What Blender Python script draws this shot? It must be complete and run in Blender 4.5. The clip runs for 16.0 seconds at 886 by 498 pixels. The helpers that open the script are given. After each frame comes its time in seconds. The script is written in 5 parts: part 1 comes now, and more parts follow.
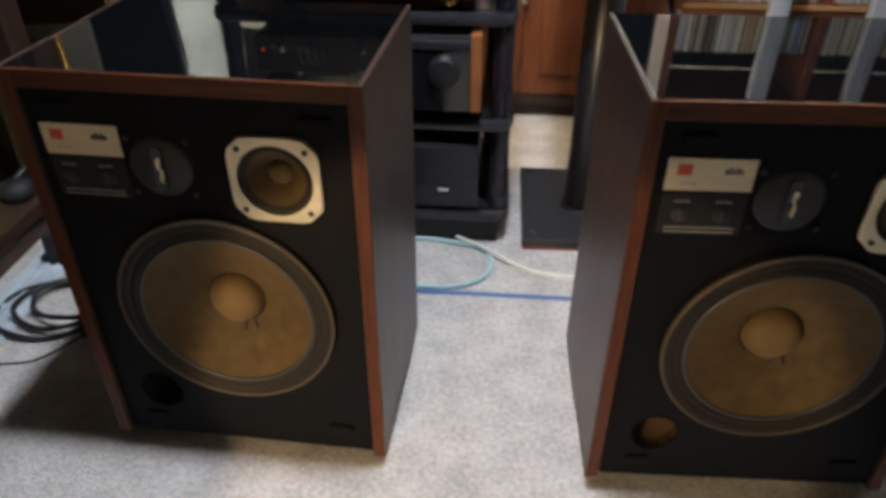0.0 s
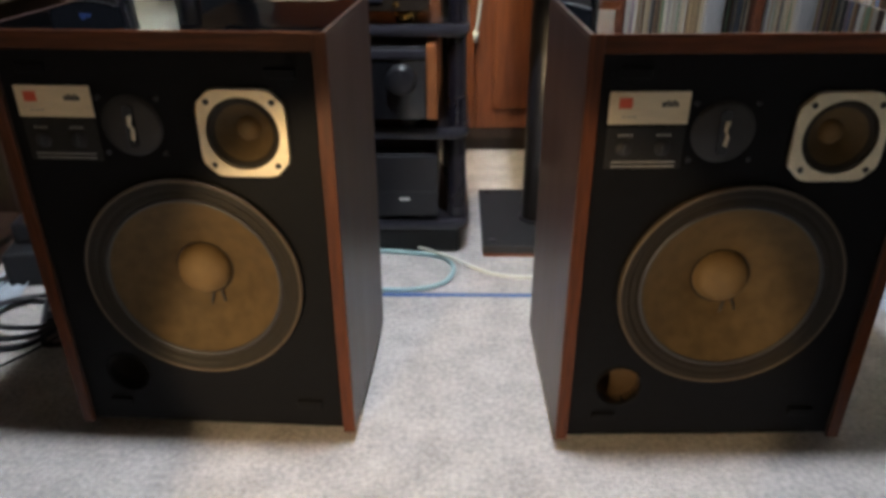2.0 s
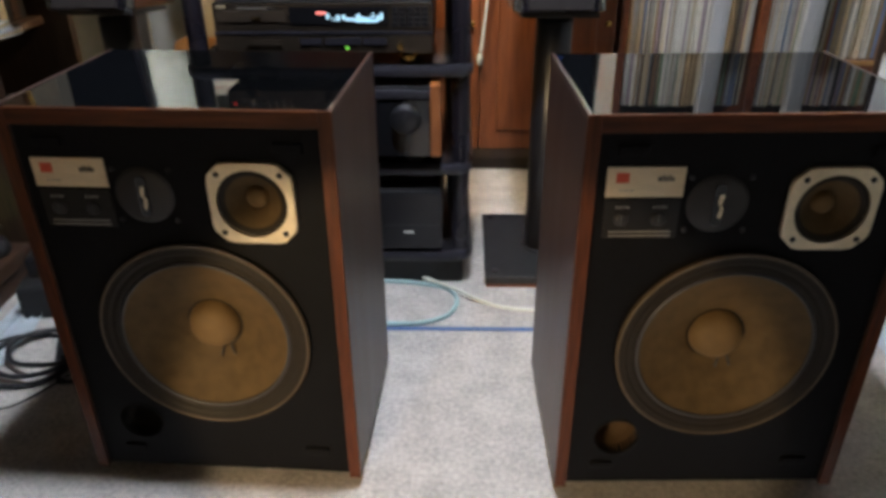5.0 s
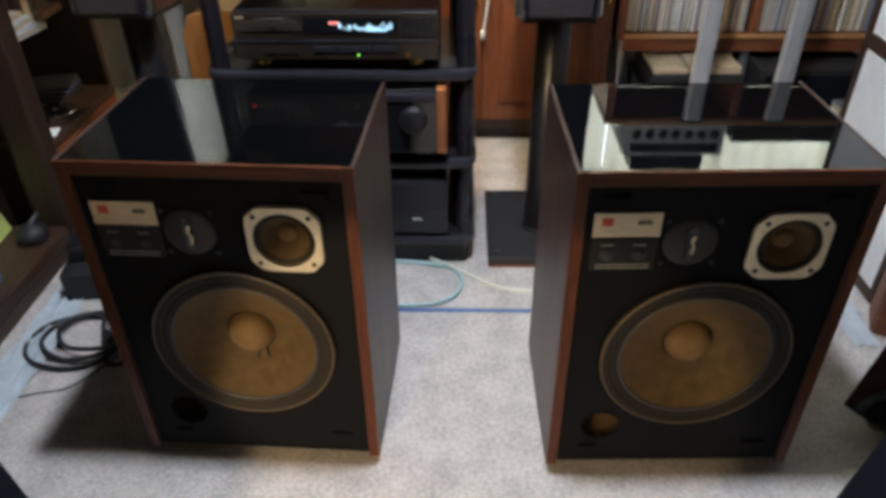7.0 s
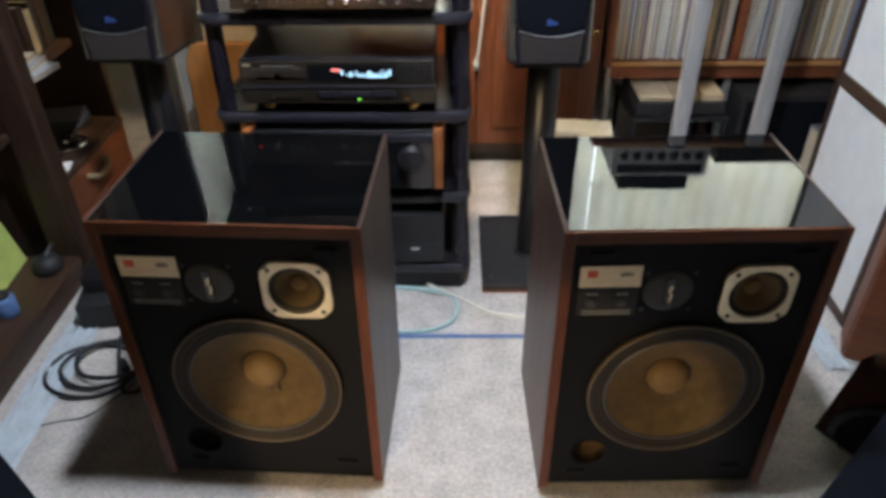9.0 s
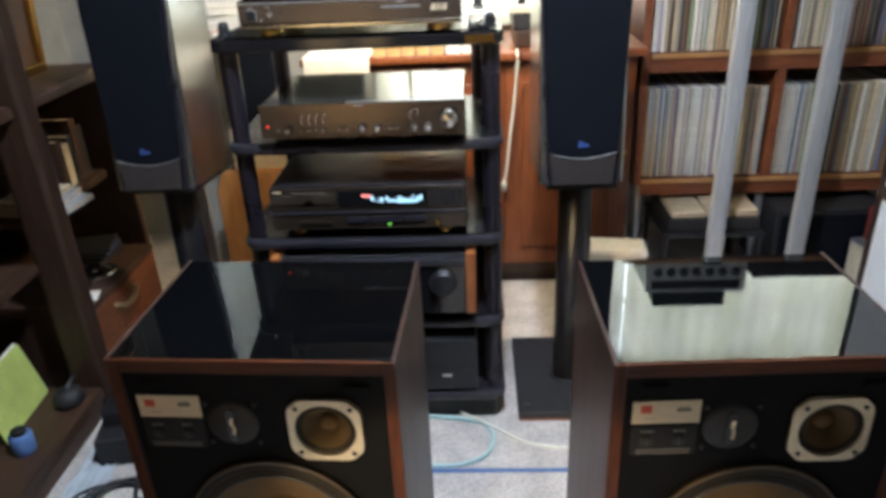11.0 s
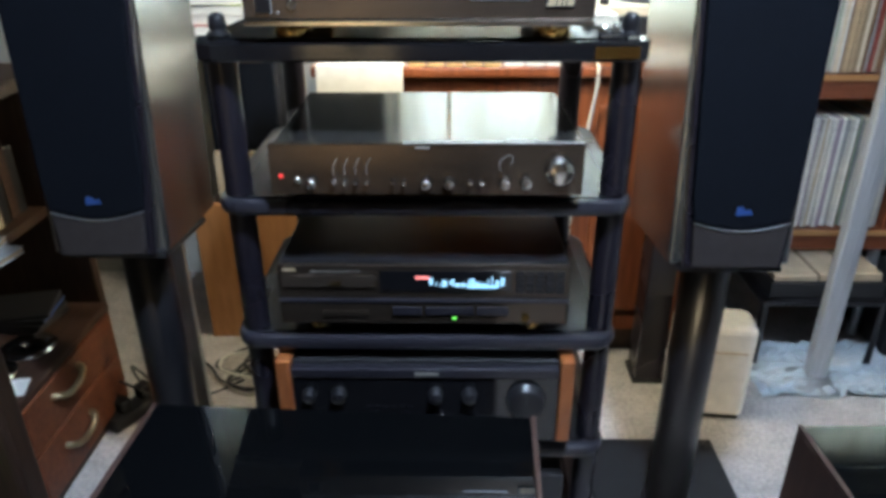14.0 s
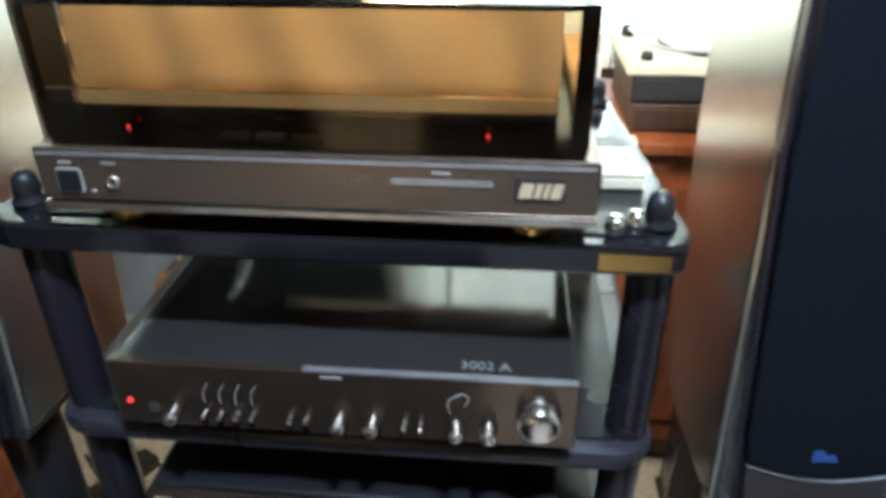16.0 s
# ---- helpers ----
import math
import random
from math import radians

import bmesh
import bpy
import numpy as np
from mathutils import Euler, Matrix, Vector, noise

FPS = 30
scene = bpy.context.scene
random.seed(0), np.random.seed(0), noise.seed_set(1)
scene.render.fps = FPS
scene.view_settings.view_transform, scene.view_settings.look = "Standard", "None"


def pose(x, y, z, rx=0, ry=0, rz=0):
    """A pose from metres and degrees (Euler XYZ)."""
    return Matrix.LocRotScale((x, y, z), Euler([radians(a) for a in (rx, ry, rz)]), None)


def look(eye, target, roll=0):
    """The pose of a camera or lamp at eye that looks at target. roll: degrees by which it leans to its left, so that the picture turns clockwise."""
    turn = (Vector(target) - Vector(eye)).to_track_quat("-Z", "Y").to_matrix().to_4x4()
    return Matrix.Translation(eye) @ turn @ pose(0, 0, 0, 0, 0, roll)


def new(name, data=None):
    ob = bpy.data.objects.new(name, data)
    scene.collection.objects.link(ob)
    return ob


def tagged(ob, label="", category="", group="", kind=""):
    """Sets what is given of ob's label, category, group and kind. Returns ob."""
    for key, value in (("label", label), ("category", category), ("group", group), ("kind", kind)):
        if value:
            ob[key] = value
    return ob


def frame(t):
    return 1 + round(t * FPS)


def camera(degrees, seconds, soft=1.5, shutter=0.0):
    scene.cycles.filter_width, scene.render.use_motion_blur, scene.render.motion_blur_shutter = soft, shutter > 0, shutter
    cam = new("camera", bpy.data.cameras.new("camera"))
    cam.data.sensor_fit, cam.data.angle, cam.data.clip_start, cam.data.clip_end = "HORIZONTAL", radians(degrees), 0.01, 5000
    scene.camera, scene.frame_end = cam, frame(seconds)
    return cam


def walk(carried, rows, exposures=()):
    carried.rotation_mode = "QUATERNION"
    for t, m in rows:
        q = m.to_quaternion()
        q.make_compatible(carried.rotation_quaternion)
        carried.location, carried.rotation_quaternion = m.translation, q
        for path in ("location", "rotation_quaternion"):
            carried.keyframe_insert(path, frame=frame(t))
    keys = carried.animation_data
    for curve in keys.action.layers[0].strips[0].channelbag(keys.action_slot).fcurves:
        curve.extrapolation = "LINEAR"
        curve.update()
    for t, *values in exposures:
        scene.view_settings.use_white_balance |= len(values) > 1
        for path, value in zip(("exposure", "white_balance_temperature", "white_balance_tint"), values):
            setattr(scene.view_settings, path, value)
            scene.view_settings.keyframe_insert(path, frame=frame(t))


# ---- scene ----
cam = camera(63.5, 16.0, soft=3.9, shutter=0.5)
PATH = [
    (0, (0.008, -0.105, 0.963), (-0.123, 1.546, -0.157), 0.2),
    (0.5, (0.014, -0.158, 0.931), (-0.046, 1.509, -0.172), 0.6),
    (1, (0.018, -0.19, 0.89), (-0.036, 1.512, -0.159), 0.4),
    (1.5, (0.024, -0.216, 0.859), (-0.023, 1.544, -0.09), -0.4),
    (2, (0.015, -0.237, 0.821), (-0.019, 1.544, -0.088), -0.2),
    (2.5, (0.009, -0.245, 0.786), (-0.05, 1.532, -0.129), 0.1),
    (3, (0.013, -0.244, 0.766), (-0.062, 1.549, -0.115), -0.1),
    (3.5, (0.013, -0.237, 0.781), (-0.056, 1.563, -0.088), -0.0),
    (4, (0.018, -0.215, 0.817), (-0.028, 1.593, -0.036), -0.0),
    (6.5, (0.019, -0.218, 1.109), (-0.041, 1.434, -0.018), -1.0),
    (7, (0.012, -0.253, 1.151), (-0.041, 1.393, 0.016), -0.7),
    (7.5, (0.009, -0.268, 1.207), (-0.039, 1.376, 0.07), -1.0),
    (8, (0.008, -0.273, 1.245), (-0.026, 1.357, 0.088), -0.6),
    (10.5, (-0.013, -0.292, 1.298), (-0.051, 1.438, 0.295), -0.9),
    (11, (-0.019, -0.217, 1.276), (-0.116, 1.58, 0.403), -2.6),
    (11.5, (-0.017, -0.11, 1.254), (-0.138, 1.677, 0.365), -2.3),
    (12, (-0.018, -0.001, 1.264), (-0.179, 1.787, 0.381), -1.3),
    (12.5, (-0.058, 0.075, 1.237), (-0.25, 1.869, 0.375), -1.3),
    (13, (-0.155, 0.197, 1.223), (-0.296, 1.993, 0.354), -0.5),
    (13.5, (-0.227, 0.279, 1.212), (-0.275, 2.082, 0.347), -0.5),
    (14, (-0.229, 0.337, 1.199), (-0.256, 2.137, 0.326), -0.2),
    (14.5, (-0.186, 0.453, 1.21), (-0.222, 2.241, 0.315), -0.3),
    (15, (-0.132, 0.575, 1.241), (-0.21, 2.352, 0.326), -0.4),
    (15.5, (-0.089, 0.686, 1.291), (-0.2, 2.464, 0.383), -0.6),
    (16, (-0.117, 0.801, 1.32), (-0.281, 2.536, 0.339), -0.3),
]
walk(cam, [(t, look(eye, target, roll)) for t, eye, target, roll in PATH],
     exposures=[(0.0, 0.0, 6100, 10), (8.2, 0.0, 6050, 10), (10.5, 0.2, 5850, 9), (12.5, 0.15, 5650, 8), (14.0, -0.02, 5250, 6), (15.0, -0.08, 5300, 6), (16.0, 0.08, 5400, 5)])

# ---- light: daylight from the window behind, a ceiling lamp, an added warm beam at the floor lamp, a desk lamp ----
world = bpy.data.worlds.new("world")
scene.world = world
world.use_nodes = True
wn = world.node_tree.nodes
sky = wn.new("ShaderNodeTexSky")
sky.sky_type = "NISHITA"
sky.sun_disc = False
sky.sun_elevation, sky.sun_rotation = radians(35), radians(20)
world.node_tree.links.new(sky.outputs[0], wn["Background"].inputs[0])
wn["Background"].inputs[1].default_value = 0.1


def lamp(name, kind, energy, colour, m, size=0.1, size_y=0.1):
    data = bpy.data.lights.new(name, kind)
    data.energy, data.color = energy, colour
    if kind == "AREA":
        data.shape, data.size, data.size_y = "RECTANGLE", size, size_y
    else:
        data.shadow_soft_size = size
    ob = new(name, data)
    ob.matrix_world = m
    return ob


lamp("window_daylight", "AREA", 125, (0.86, 0.94, 1.0), look((0.6, 2.90, 1.75), (0.45, 0.0, 0.7)), 2.3, 1.2)
lamp("ceiling_lamp_light", "AREA", 48, (0.93, 0.96, 1.0), look((0.0, 0.72, 2.2), (0.0, 0.73, 0.0)), 0.13, 0.13)
# added spot: its cone edge stands in for shadows of unseen blockers
beam = lamp("warm_beam_light", "SPOT", 150, (1.0, 0.70, 0.36), look((-0.70, -1.02, 0.62), (0.0, 0.67, 0.15)), 0.03)
beam.data.spot_size, beam.data.spot_blend = radians(28), 0.2
lamp("desk_lamp_light", "POINT", 40, (1.0, 0.78, 0.47), pose(-0.24, 1.80, 1.30), 0.06)

# ---- materials ----


def mat(name, colour, rough=0.5, metal=0.0, colour2=None, scale=40.0, stretch=(1, 1, 1), bump=0.0, bump_scale=200.0,
        ior=1.5, coat=0.0, vary=0.0, detail=4.0, rough_vary=0.08, spec=0.5):
    m = bpy.data.materials.new(name)
    m.use_nodes = True
    nt = m.node_tree
    b = nt.nodes["Principled BSDF"]
    b.inputs["Roughness"].default_value = rough
    b.inputs["Metallic"].default_value = metal
    b.inputs["IOR"].default_value = ior
    b.inputs["Specular IOR Level"].default_value = spec
    b.inputs["Coat Weight"].default_value = coat
    b.inputs["Coat Roughness"].default_value = 0.12
    co = nt.nodes.new("ShaderNodeTexCoord")
    mp = nt.nodes.new("ShaderNodeMapping")
    mp.inputs["Scale"].default_value = stretch
    nt.links.new(co.outputs["Object"], mp.inputs[0])
    n1 = nt.nodes.new("ShaderNodeTexNoise")
    n1.inputs["Scale"].default_value, n1.inputs["Detail"].default_value = scale, detail
    nt.links.new(mp.outputs[0], n1.inputs["Vector"])
    n2 = nt.nodes.new("ShaderNodeTexNoise")
    n2.inputs["Scale"].default_value, n2.inputs["Detail"].default_value = scale * 0.12, 2.0
    nt.links.new(mp.outputs[0], n2.inputs["Vector"])
    add = nt.nodes.new("ShaderNodeMath")
    add.operation = "MULTIPLY_ADD"
    nt.links.new(n1.outputs["Fac"], add.inputs[0])
    add.inputs[1].default_value = 0.6
    half = nt.nodes.new("ShaderNodeMath")
    half.operation = "MULTIPLY"
    half.inputs[1].default_value = 0.4
    nt.links.new(n2.outputs["Fac"], half.inputs[0])
    nt.links.new(half.outputs[0], add.inputs[2])
    ramp = nt.nodes.new("ShaderNodeValToRGB")
    c2 = colour2 or tuple(c * 0.8 for c in colour)
    ramp.color_ramp.elements[0].position, ramp.color_ramp.elements[1].position = 0.36, 0.64
    ramp.color_ramp.elements[0].color = (*c2, 1)
    ramp.color_ramp.elements[1].color = (*colour, 1)
    nt.links.new(add.outputs[0], ramp.inputs[0])
    out = ramp.outputs[0]
    if vary:
        info = nt.nodes.new("ShaderNodeObjectInfo")
        hsv = nt.nodes.new("ShaderNodeHueSaturation")
        mr = nt.nodes.new("ShaderNodeMapRange")
        mr.inputs["To Min"].default_value, mr.inputs["To Max"].default_value = 1 - vary, 1 + vary
        nt.links.new(info.outputs["Random"], mr.inputs[0])
        nt.links.new(mr.outputs[0], hsv.inputs["Value"])
        nt.links.new(out, hsv.inputs["Color"])
        out = hsv.outputs[0]
    nt.links.new(out, b.inputs["Base Color"])
    if rough_vary:
        rr = nt.nodes.new("ShaderNodeMapRange")
        rr.inputs["To Min"].default_value = max(0.02, rough - rough_vary)
        rr.inputs["To Max"].default_value = min(1.0, rough + rough_vary)
        nt.links.new(n2.outputs["Fac"], rr.inputs[0])
        nt.links.new(rr.outputs[0], b.inputs["Roughness"])
    if bump:
        n3 = nt.nodes.new("ShaderNodeTexNoise")
        n3.inputs["Scale"].default_value, n3.inputs["Detail"].default_value = bump_scale, 3.0
        nt.links.new(mp.outputs[0], n3.inputs["Vector"])
        bp = nt.nodes.new("ShaderNodeBump")
        bp.inputs["Strength"].default_value, bp.inputs["Distance"].default_value = bump, 0.004
        nt.links.new(n3.outputs["Fac"], bp.inputs["Height"])
        nt.links.new(bp.outputs[0], b.inputs["Normal"])
    return m


def glow(name, colour, strength):
    m = bpy.data.materials.new(name)
    m.use_nodes = True
    b = m.node_tree.nodes["Principled BSDF"]
    b.inputs["Base Color"].default_value = (*colour, 1)
    b.inputs["Emission Color"].default_value = (*colour, 1)
    b.inputs["Emission Strength"].default_value = strength
    return m


def clear(name, tint, mix=0.12, rough=0.03):
    """Thin see-through sheet: tinted transparency with a glossy skin."""
    m = bpy.data.materials.new(name)
    m.use_nodes = True
    nt = m.node_tree
    nt.nodes.remove(nt.nodes["Principled BSDF"])
    tr = nt.nodes.new("ShaderNodeBsdfTransparent")
    tr.inputs[0].default_value = (*tint, 1)
    gl = nt.nodes.new("ShaderNodeBsdfGlossy")
    gl.inputs["Roughness"].default_value = rough
    fr = nt.nodes.new("ShaderNodeFresnel")
    fr.inputs[0].default_value = 1.0 + mix * 4
    ms = nt.nodes.new("ShaderNodeMixShader")
    nt.links.new(fr.outputs[0], ms.inputs[0])
    nt.links.new(tr.outputs[0], ms.inputs[1])
    nt.links.new(gl.outputs[0], ms.inputs[2])
    nt.links.new(ms.outputs[0], nt.nodes["Material Output"].inputs[0])
    return m


def cloth(name, colour, see=0.35, low=0.95, scale=60.0, twist=1.0):
    m = bpy.data.materials.new(name)
    m.use_nodes = True
    nt = m.node_tree
    nt.nodes.remove(nt.nodes["Principled BSDF"])
    d = nt.nodes.new("ShaderNodeBsdfDiffuse")
    t = nt.nodes.new("ShaderNodeBsdfTranslucent")
    p = nt.nodes.new("ShaderNodeBsdfTransparent")
    w = nt.nodes.new("ShaderNodeTexWave")
    w.inputs["Scale"].default_value, w.inputs["Distortion"].default_value = scale, twist
    co = nt.nodes.new("ShaderNodeTexCoord")
    nt.links.new(co.outputs["Object"], w.inputs["Vector"])
    r = nt.nodes.new("ShaderNodeValToRGB")
    r.color_ramp.elements[0].color = (*[c * low for c in colour], 1)
    r.color_ramp.elements[1].color = (*colour, 1)
    nt.links.new(w.outputs["Fac"], r.inputs[0])
    nt.links.new(r.outputs[0], d.inputs[0])
    nt.links.new(r.outputs[0], t.inputs[0])
    a = nt.nodes.new("ShaderNodeMixShader")
    a.inputs[0].default_value = 0.6
    nt.links.new(d.outputs[0], a.inputs[1])
    nt.links.new(t.outputs[0], a.inputs[2])
    b = nt.nodes.new("ShaderNodeMixShader")
    b.inputs[0].default_value = see
    nt.links.new(a.outputs[0], b.inputs[1])
    nt.links.new(p.outputs[0], b.inputs[2])
    nt.links.new(b.outputs[0], nt.nodes["Material Output"].inputs[0])
    return m


CARPET = mat("carpet_loop", (0.60, 0.565, 0.53), 0.95, colour2=(0.36, 0.335, 0.315), scale=110, bump=0.9, bump_scale=170, spec=0.1, detail=6)
PLASTER = mat("plaster", (0.42, 0.41, 0.37), 0.9, scale=12, bump=0.15, bump_scale=120, spec=0.2)
CEILING = mat("ceiling_board", (0.15, 0.105, 0.065), 0.8, scale=9, bump=0.1)
PANEL = mat("wood_panelling", (0.15, 0.095, 0.055), 0.5, colour2=(0.09, 0.055, 0.03), scale=14, stretch=(8, 8, 0.6))
WHITE_PANEL = mat("white_door_paper", (0.78, 0.79, 0.80), 0.7, scale=20, colour2=(0.72, 0.73, 0.74))
WALNUT = mat("walnut_veneer", (0.115, 0.034, 0.010), 0.42, colour2=(0.048, 0.014, 0.005), scale=22, stretch=(7, 7, 0.55), bump=0.05, bump_scale=90, spec=0.25)
WALNUT_X = mat("walnut_veneer_cross", (0.115, 0.034, 0.010), 0.42, colour2=(0.048, 0.014, 0.005), scale=22, stretch=(0.55, 7, 7), bump=0.05, bump_scale=90, spec=0.25)
DARK_WALNUT = mat("walnut_side_veneer", (0.062, 0.034, 0.026), 0.42, colour2=(0.03, 0.016, 0.013), scale=20, stretch=(7, 7, 0.6))
BAFFLE = mat("black_baffle_paint", (0.0042, 0.0043, 0.0055), 0.62, scale=60, bump=0.12, bump_scale=260, spec=0.12)
GLASS_TOP = mat("smoked_glass_top", (0.0022, 0.0024, 0.0028), 0.025, scale=5, ior=1.5, rough_vary=0.0, spec=0.52)
CONE = mat("paper_cone", (0.102, 0.066, 0.026), 0.75, colour2=(0.070, 0.045, 0.018), scale=45, bump=0.25, bump_scale=320, spec=0.25)
SURROUND = mat("treated_cloth_surround", (0.018, 0.0135, 0.0085), 0.6, scale=60, spec=0.25)
FRAME_BLACK = mat("cast_frame_black", (0.02, 0.02, 0.021), 0.4, scale=50)
FRAME_SILVER = mat("cast_frame_satin_silver", (0.76, 0.66, 0.46), 0.38, 0.75, scale=70, bump=0.08)
FOIL = mat("brushed_foil_label", (0.70, 0.58, 0.38), 0.42, 0.35, scale=40, stretch=(1, 1, 14))
TW_PLATE = mat("dark_olive_plate", (0.020, 0.018, 0.016), 0.55, scale=60)
DARK_PLATE = mat("dark_control_plate", (0.009, 0.008, 0.007), 0.5, scale=60, spec=0.3)
RED = mat("orange_red_print", (0.62, 0.085, 0.03), 0.5)
INK = mat("dark_print", (0.05, 0.045, 0.045), 0.6)
GREY_PRINT = mat("grey_print", (0.30, 0.29, 0.27), 0.6)
CHROME = mat("polished_chrome", (0.82, 0.80, 0.75), 0.19, 1.0, scale=30, rough_vary=0.05)
BRASS = mat("polished_brass", (0.80, 0.52, 0.16), 0.2, 1.0, scale=30)
DULL_BRASS = mat("dull_brass", (0.50, 0.43, 0.27), 0.38, 0.9, scale=30)
BLACK_GLOSS = mat("black_gloss_lacquer", (0.010, 0.010, 0.012), 0.10, ior=1.6, scale=30, rough_vary=0.05)
BLACK_SATIN = mat("black_satin_metal", (0.013, 0.013, 0.016), 0.34, scale=60, bump=0.05)
BLACK_MATT = mat("black_matt_plastic", (0.016, 0.016, 0.018), 0.6, scale=60, bump=0.08)
RACK_EDGE = mat("rack_shelf_moulding", (0.024, 0.023, 0.031), 0.30, scale=50)
RACK_POST = mat("rack_post_black", (0.014, 0.012, 0.018), 0.28, scale=50)
SHELF_TOP = mat("rack_shelf_lacquer", (0.012, 0.012, 0.014), 0.24, ior=1.45, spec=0.28, scale=30)
PREAMP_FACE = mat("bronze_black_anodised", (0.15, 0.115, 0.088), 0.22, 0.85, scale=40, stretch=(0.5, 6, 6))
TT_FACE = mat("dark_bronze_anodised", (0.19, 0.15, 0.118), 0.26, 0.8, scale=40, stretch=(0.5, 6, 6))
PREAMP_TOP = mat("black_enamel_lid", (0.022, 0.021, 0.021), 0.10, ior=1.62, scale=20, rough_vary=0.01)
# brown tint puts a warm reflection into the black fascia colour
CD_FACE = mat("black_fascia_warm_sheen", (0.085, 0.066, 0.050), 0.25, 0.7, scale=40, stretch=(1, 5, 5))
CHEEK = mat("orange_walnut_cheek", (0.36, 0.125, 0.038), 0.4, colour2=(0.22, 0.07, 0.02), scale=20, stretch=(6, 6, 0.8))
DESK_WOOD = mat("reddish_stained_wood", (0.24, 0.075, 0.025), 0.33, colour2=(0.13, 0.037, 0.013), scale=16, stretch=(6, 6, 0.5), bump=0.04)
BOOKCASE_WOOD = mat("bookcase_wood", (0.20, 0.065, 0.026), 0.45, colour2=(0.11, 0.032, 0.014), scale=16, stretch=(0.6, 6, 6))
SHELF_EDGE = mat("shelf_edge_light_wood", (0.42, 0.23, 0.09), 0.5, colour2=(0.30, 0.15, 0.055), scale=20, stretch=(0.5, 6, 6))
OLD_WOOD = mat("old_dark_shelf_wood", (0.046, 0.024, 0.014), 0.5, colour2=(0.022, 0.011, 0.007), scale=18, stretch=(6, 6, 0.6), bump=0.06)
OLD_WOOD_Y = mat("old_dark_board_wood", (0.066, 0.034, 0.020), 0.5, colour2=(0.034, 0.017, 0.010), scale=18, stretch=(6, 0.6, 6), bump=0.06)
TAN = mat("tan_varnished_board", (0.40, 0.19, 0.065), 0.55, colour2=(0.29, 0.13, 0.04), scale=14, stretch=(4, 4, 0.8))
GRILLE = mat("navy_black_grille_cloth", (0.0062, 0.0075, 0.0115), 0.85, scale=300, bump=0.4, bump_scale=900, spec=0.08)
MONITOR_SIDE = mat("satin_graphite_side", (0.40, 0.42, 0.42), 0.24, 0.95, colour2=(0.455, 0.465, 0.455), scale=200, rough_vary=0.0)
MONITOR_CHIN = mat("graphite_chin", (0.055, 0.048, 0.048), 0.4, 0.3, scale=50)
BLUE = mat("blue_badge", (0.05, 0.10, 0.32), 0.35, 0.2)
POLE = mat("grey_painted_metal", (0.46, 0.47, 0.49), 0.42, 0.25, scale=30, stretch=(8, 8, 0.4))
# deck and record: warm lamp glow put into the base colours
AMBER_LIT_DECK = mat("amber_lit_deck", (0.78, 0.45, 0.12), 0.42, 0.35, colour2=(0.70, 0.39, 0.10), scale=60, stretch=(1, 8, 1))
AMBER_LIT_VINYL = mat("amber_lit_vinyl", (0.70, 0.39, 0.10), 0.42, 0.35, scale=120)
ALU = mat("grey_aluminium", (0.50, 0.52, 0.55), 0.35, 0.8, scale=30, stretch=(8, 8, 0.4))
CREAM = mat("cream_plastic", (0.70, 0.63, 0.48), 0.5, scale=30)
CARD = mat("beige_carton", (0.50, 0.40, 0.27), 0.85, scale=30)
PAPER = mat("white_paper", (0.80, 0.79, 0.75), 0.8, scale=30, vary=0.1)
PLASTIC_BAG = mat("pale_blue_plastic_film", (0.50, 0.56, 0.61), 0.3, scale=25, bump=0.6, bump_scale=30)
BLUE_TAPE = mat("blue_tape", (0.09, 0.17, 0.38), 0.6, scale=80)
TEAL_CABLE = mat("pale_teal_cable_sheath", (0.42, 0.60, 0.60), 0.45)
WHITE_CABLE = mat("white_cable_sheath", (0.70, 0.70, 0.60), 0.45)
BLACK_CABLE = mat("black_cable_sheath", (0.022, 0.022, 0.026), 0.45)
GREEN = mat("yellow_green_card", (0.52, 0.62, 0.16), 0.7, scale=20)
RUBBER = mat("black_rubber", (0.014, 0.014, 0.014), 0.8)
AMBER_FOAM = mat("amber_port_lining", (0.07, 0.038, 0.012), 0.8, scale=60)
ACRYLIC = clear("smoked_acrylic", (0.88, 0.83, 0.75), 0.08, 0.09)
WINDOW_GLASS = clear("window_glass", (0.97, 0.98, 0.98), 0.12, 0.0)
PLATE_GLASS = clear("green_edged_plate_glass", (0.62, 0.80, 0.76), 0.15, 0.02)
LACE = cloth("lace_curtain", (0.92, 0.89, 0.73), 0.22)
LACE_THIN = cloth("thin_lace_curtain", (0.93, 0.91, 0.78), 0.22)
# amber hue carries the lamplight in the lid and on the sideboard cases
AMBER_GLOW = cloth("amber_glow_sheet", (0.92, 0.72, 0.38), 0.06, 0.74, 3.0, 14.0)
CAP = mat("paper_dust_cap", (0.16, 0.100, 0.038), 0.7, colour2=(0.125, 0.078, 0.030), scale=45, bump=0.2, bump_scale=320, spec=0.3)
DARK_RED = mat("dark_red_cloth", (0.22, 0.025, 0.02), 0.7, scale=30, bump=0.4, bump_scale=40)
GREY_RING = mat("grey_coated_ring", (0.038, 0.035, 0.036), 0.45, scale=60)
RIM = mat("tan_gasket_rim", (0.085, 0.060, 0.034), 0.6, scale=60)
SILVER_FACE = mat("silver_painted_fascia", (0.52, 0.53, 0.52), 0.45, 0.2, scale=40, stretch=(0.5, 6, 6))
ORANGE_LABEL = mat("amber_paper_label", (0.45, 0.17, 0.05), 0.6)
DISPLAY = glow("fluorescent_display", (0.55, 0.85, 1.0), 0.75)
DISPLAY_RED = glow("red_display_sector", (1.0, 0.25, 0.2), 1.2)
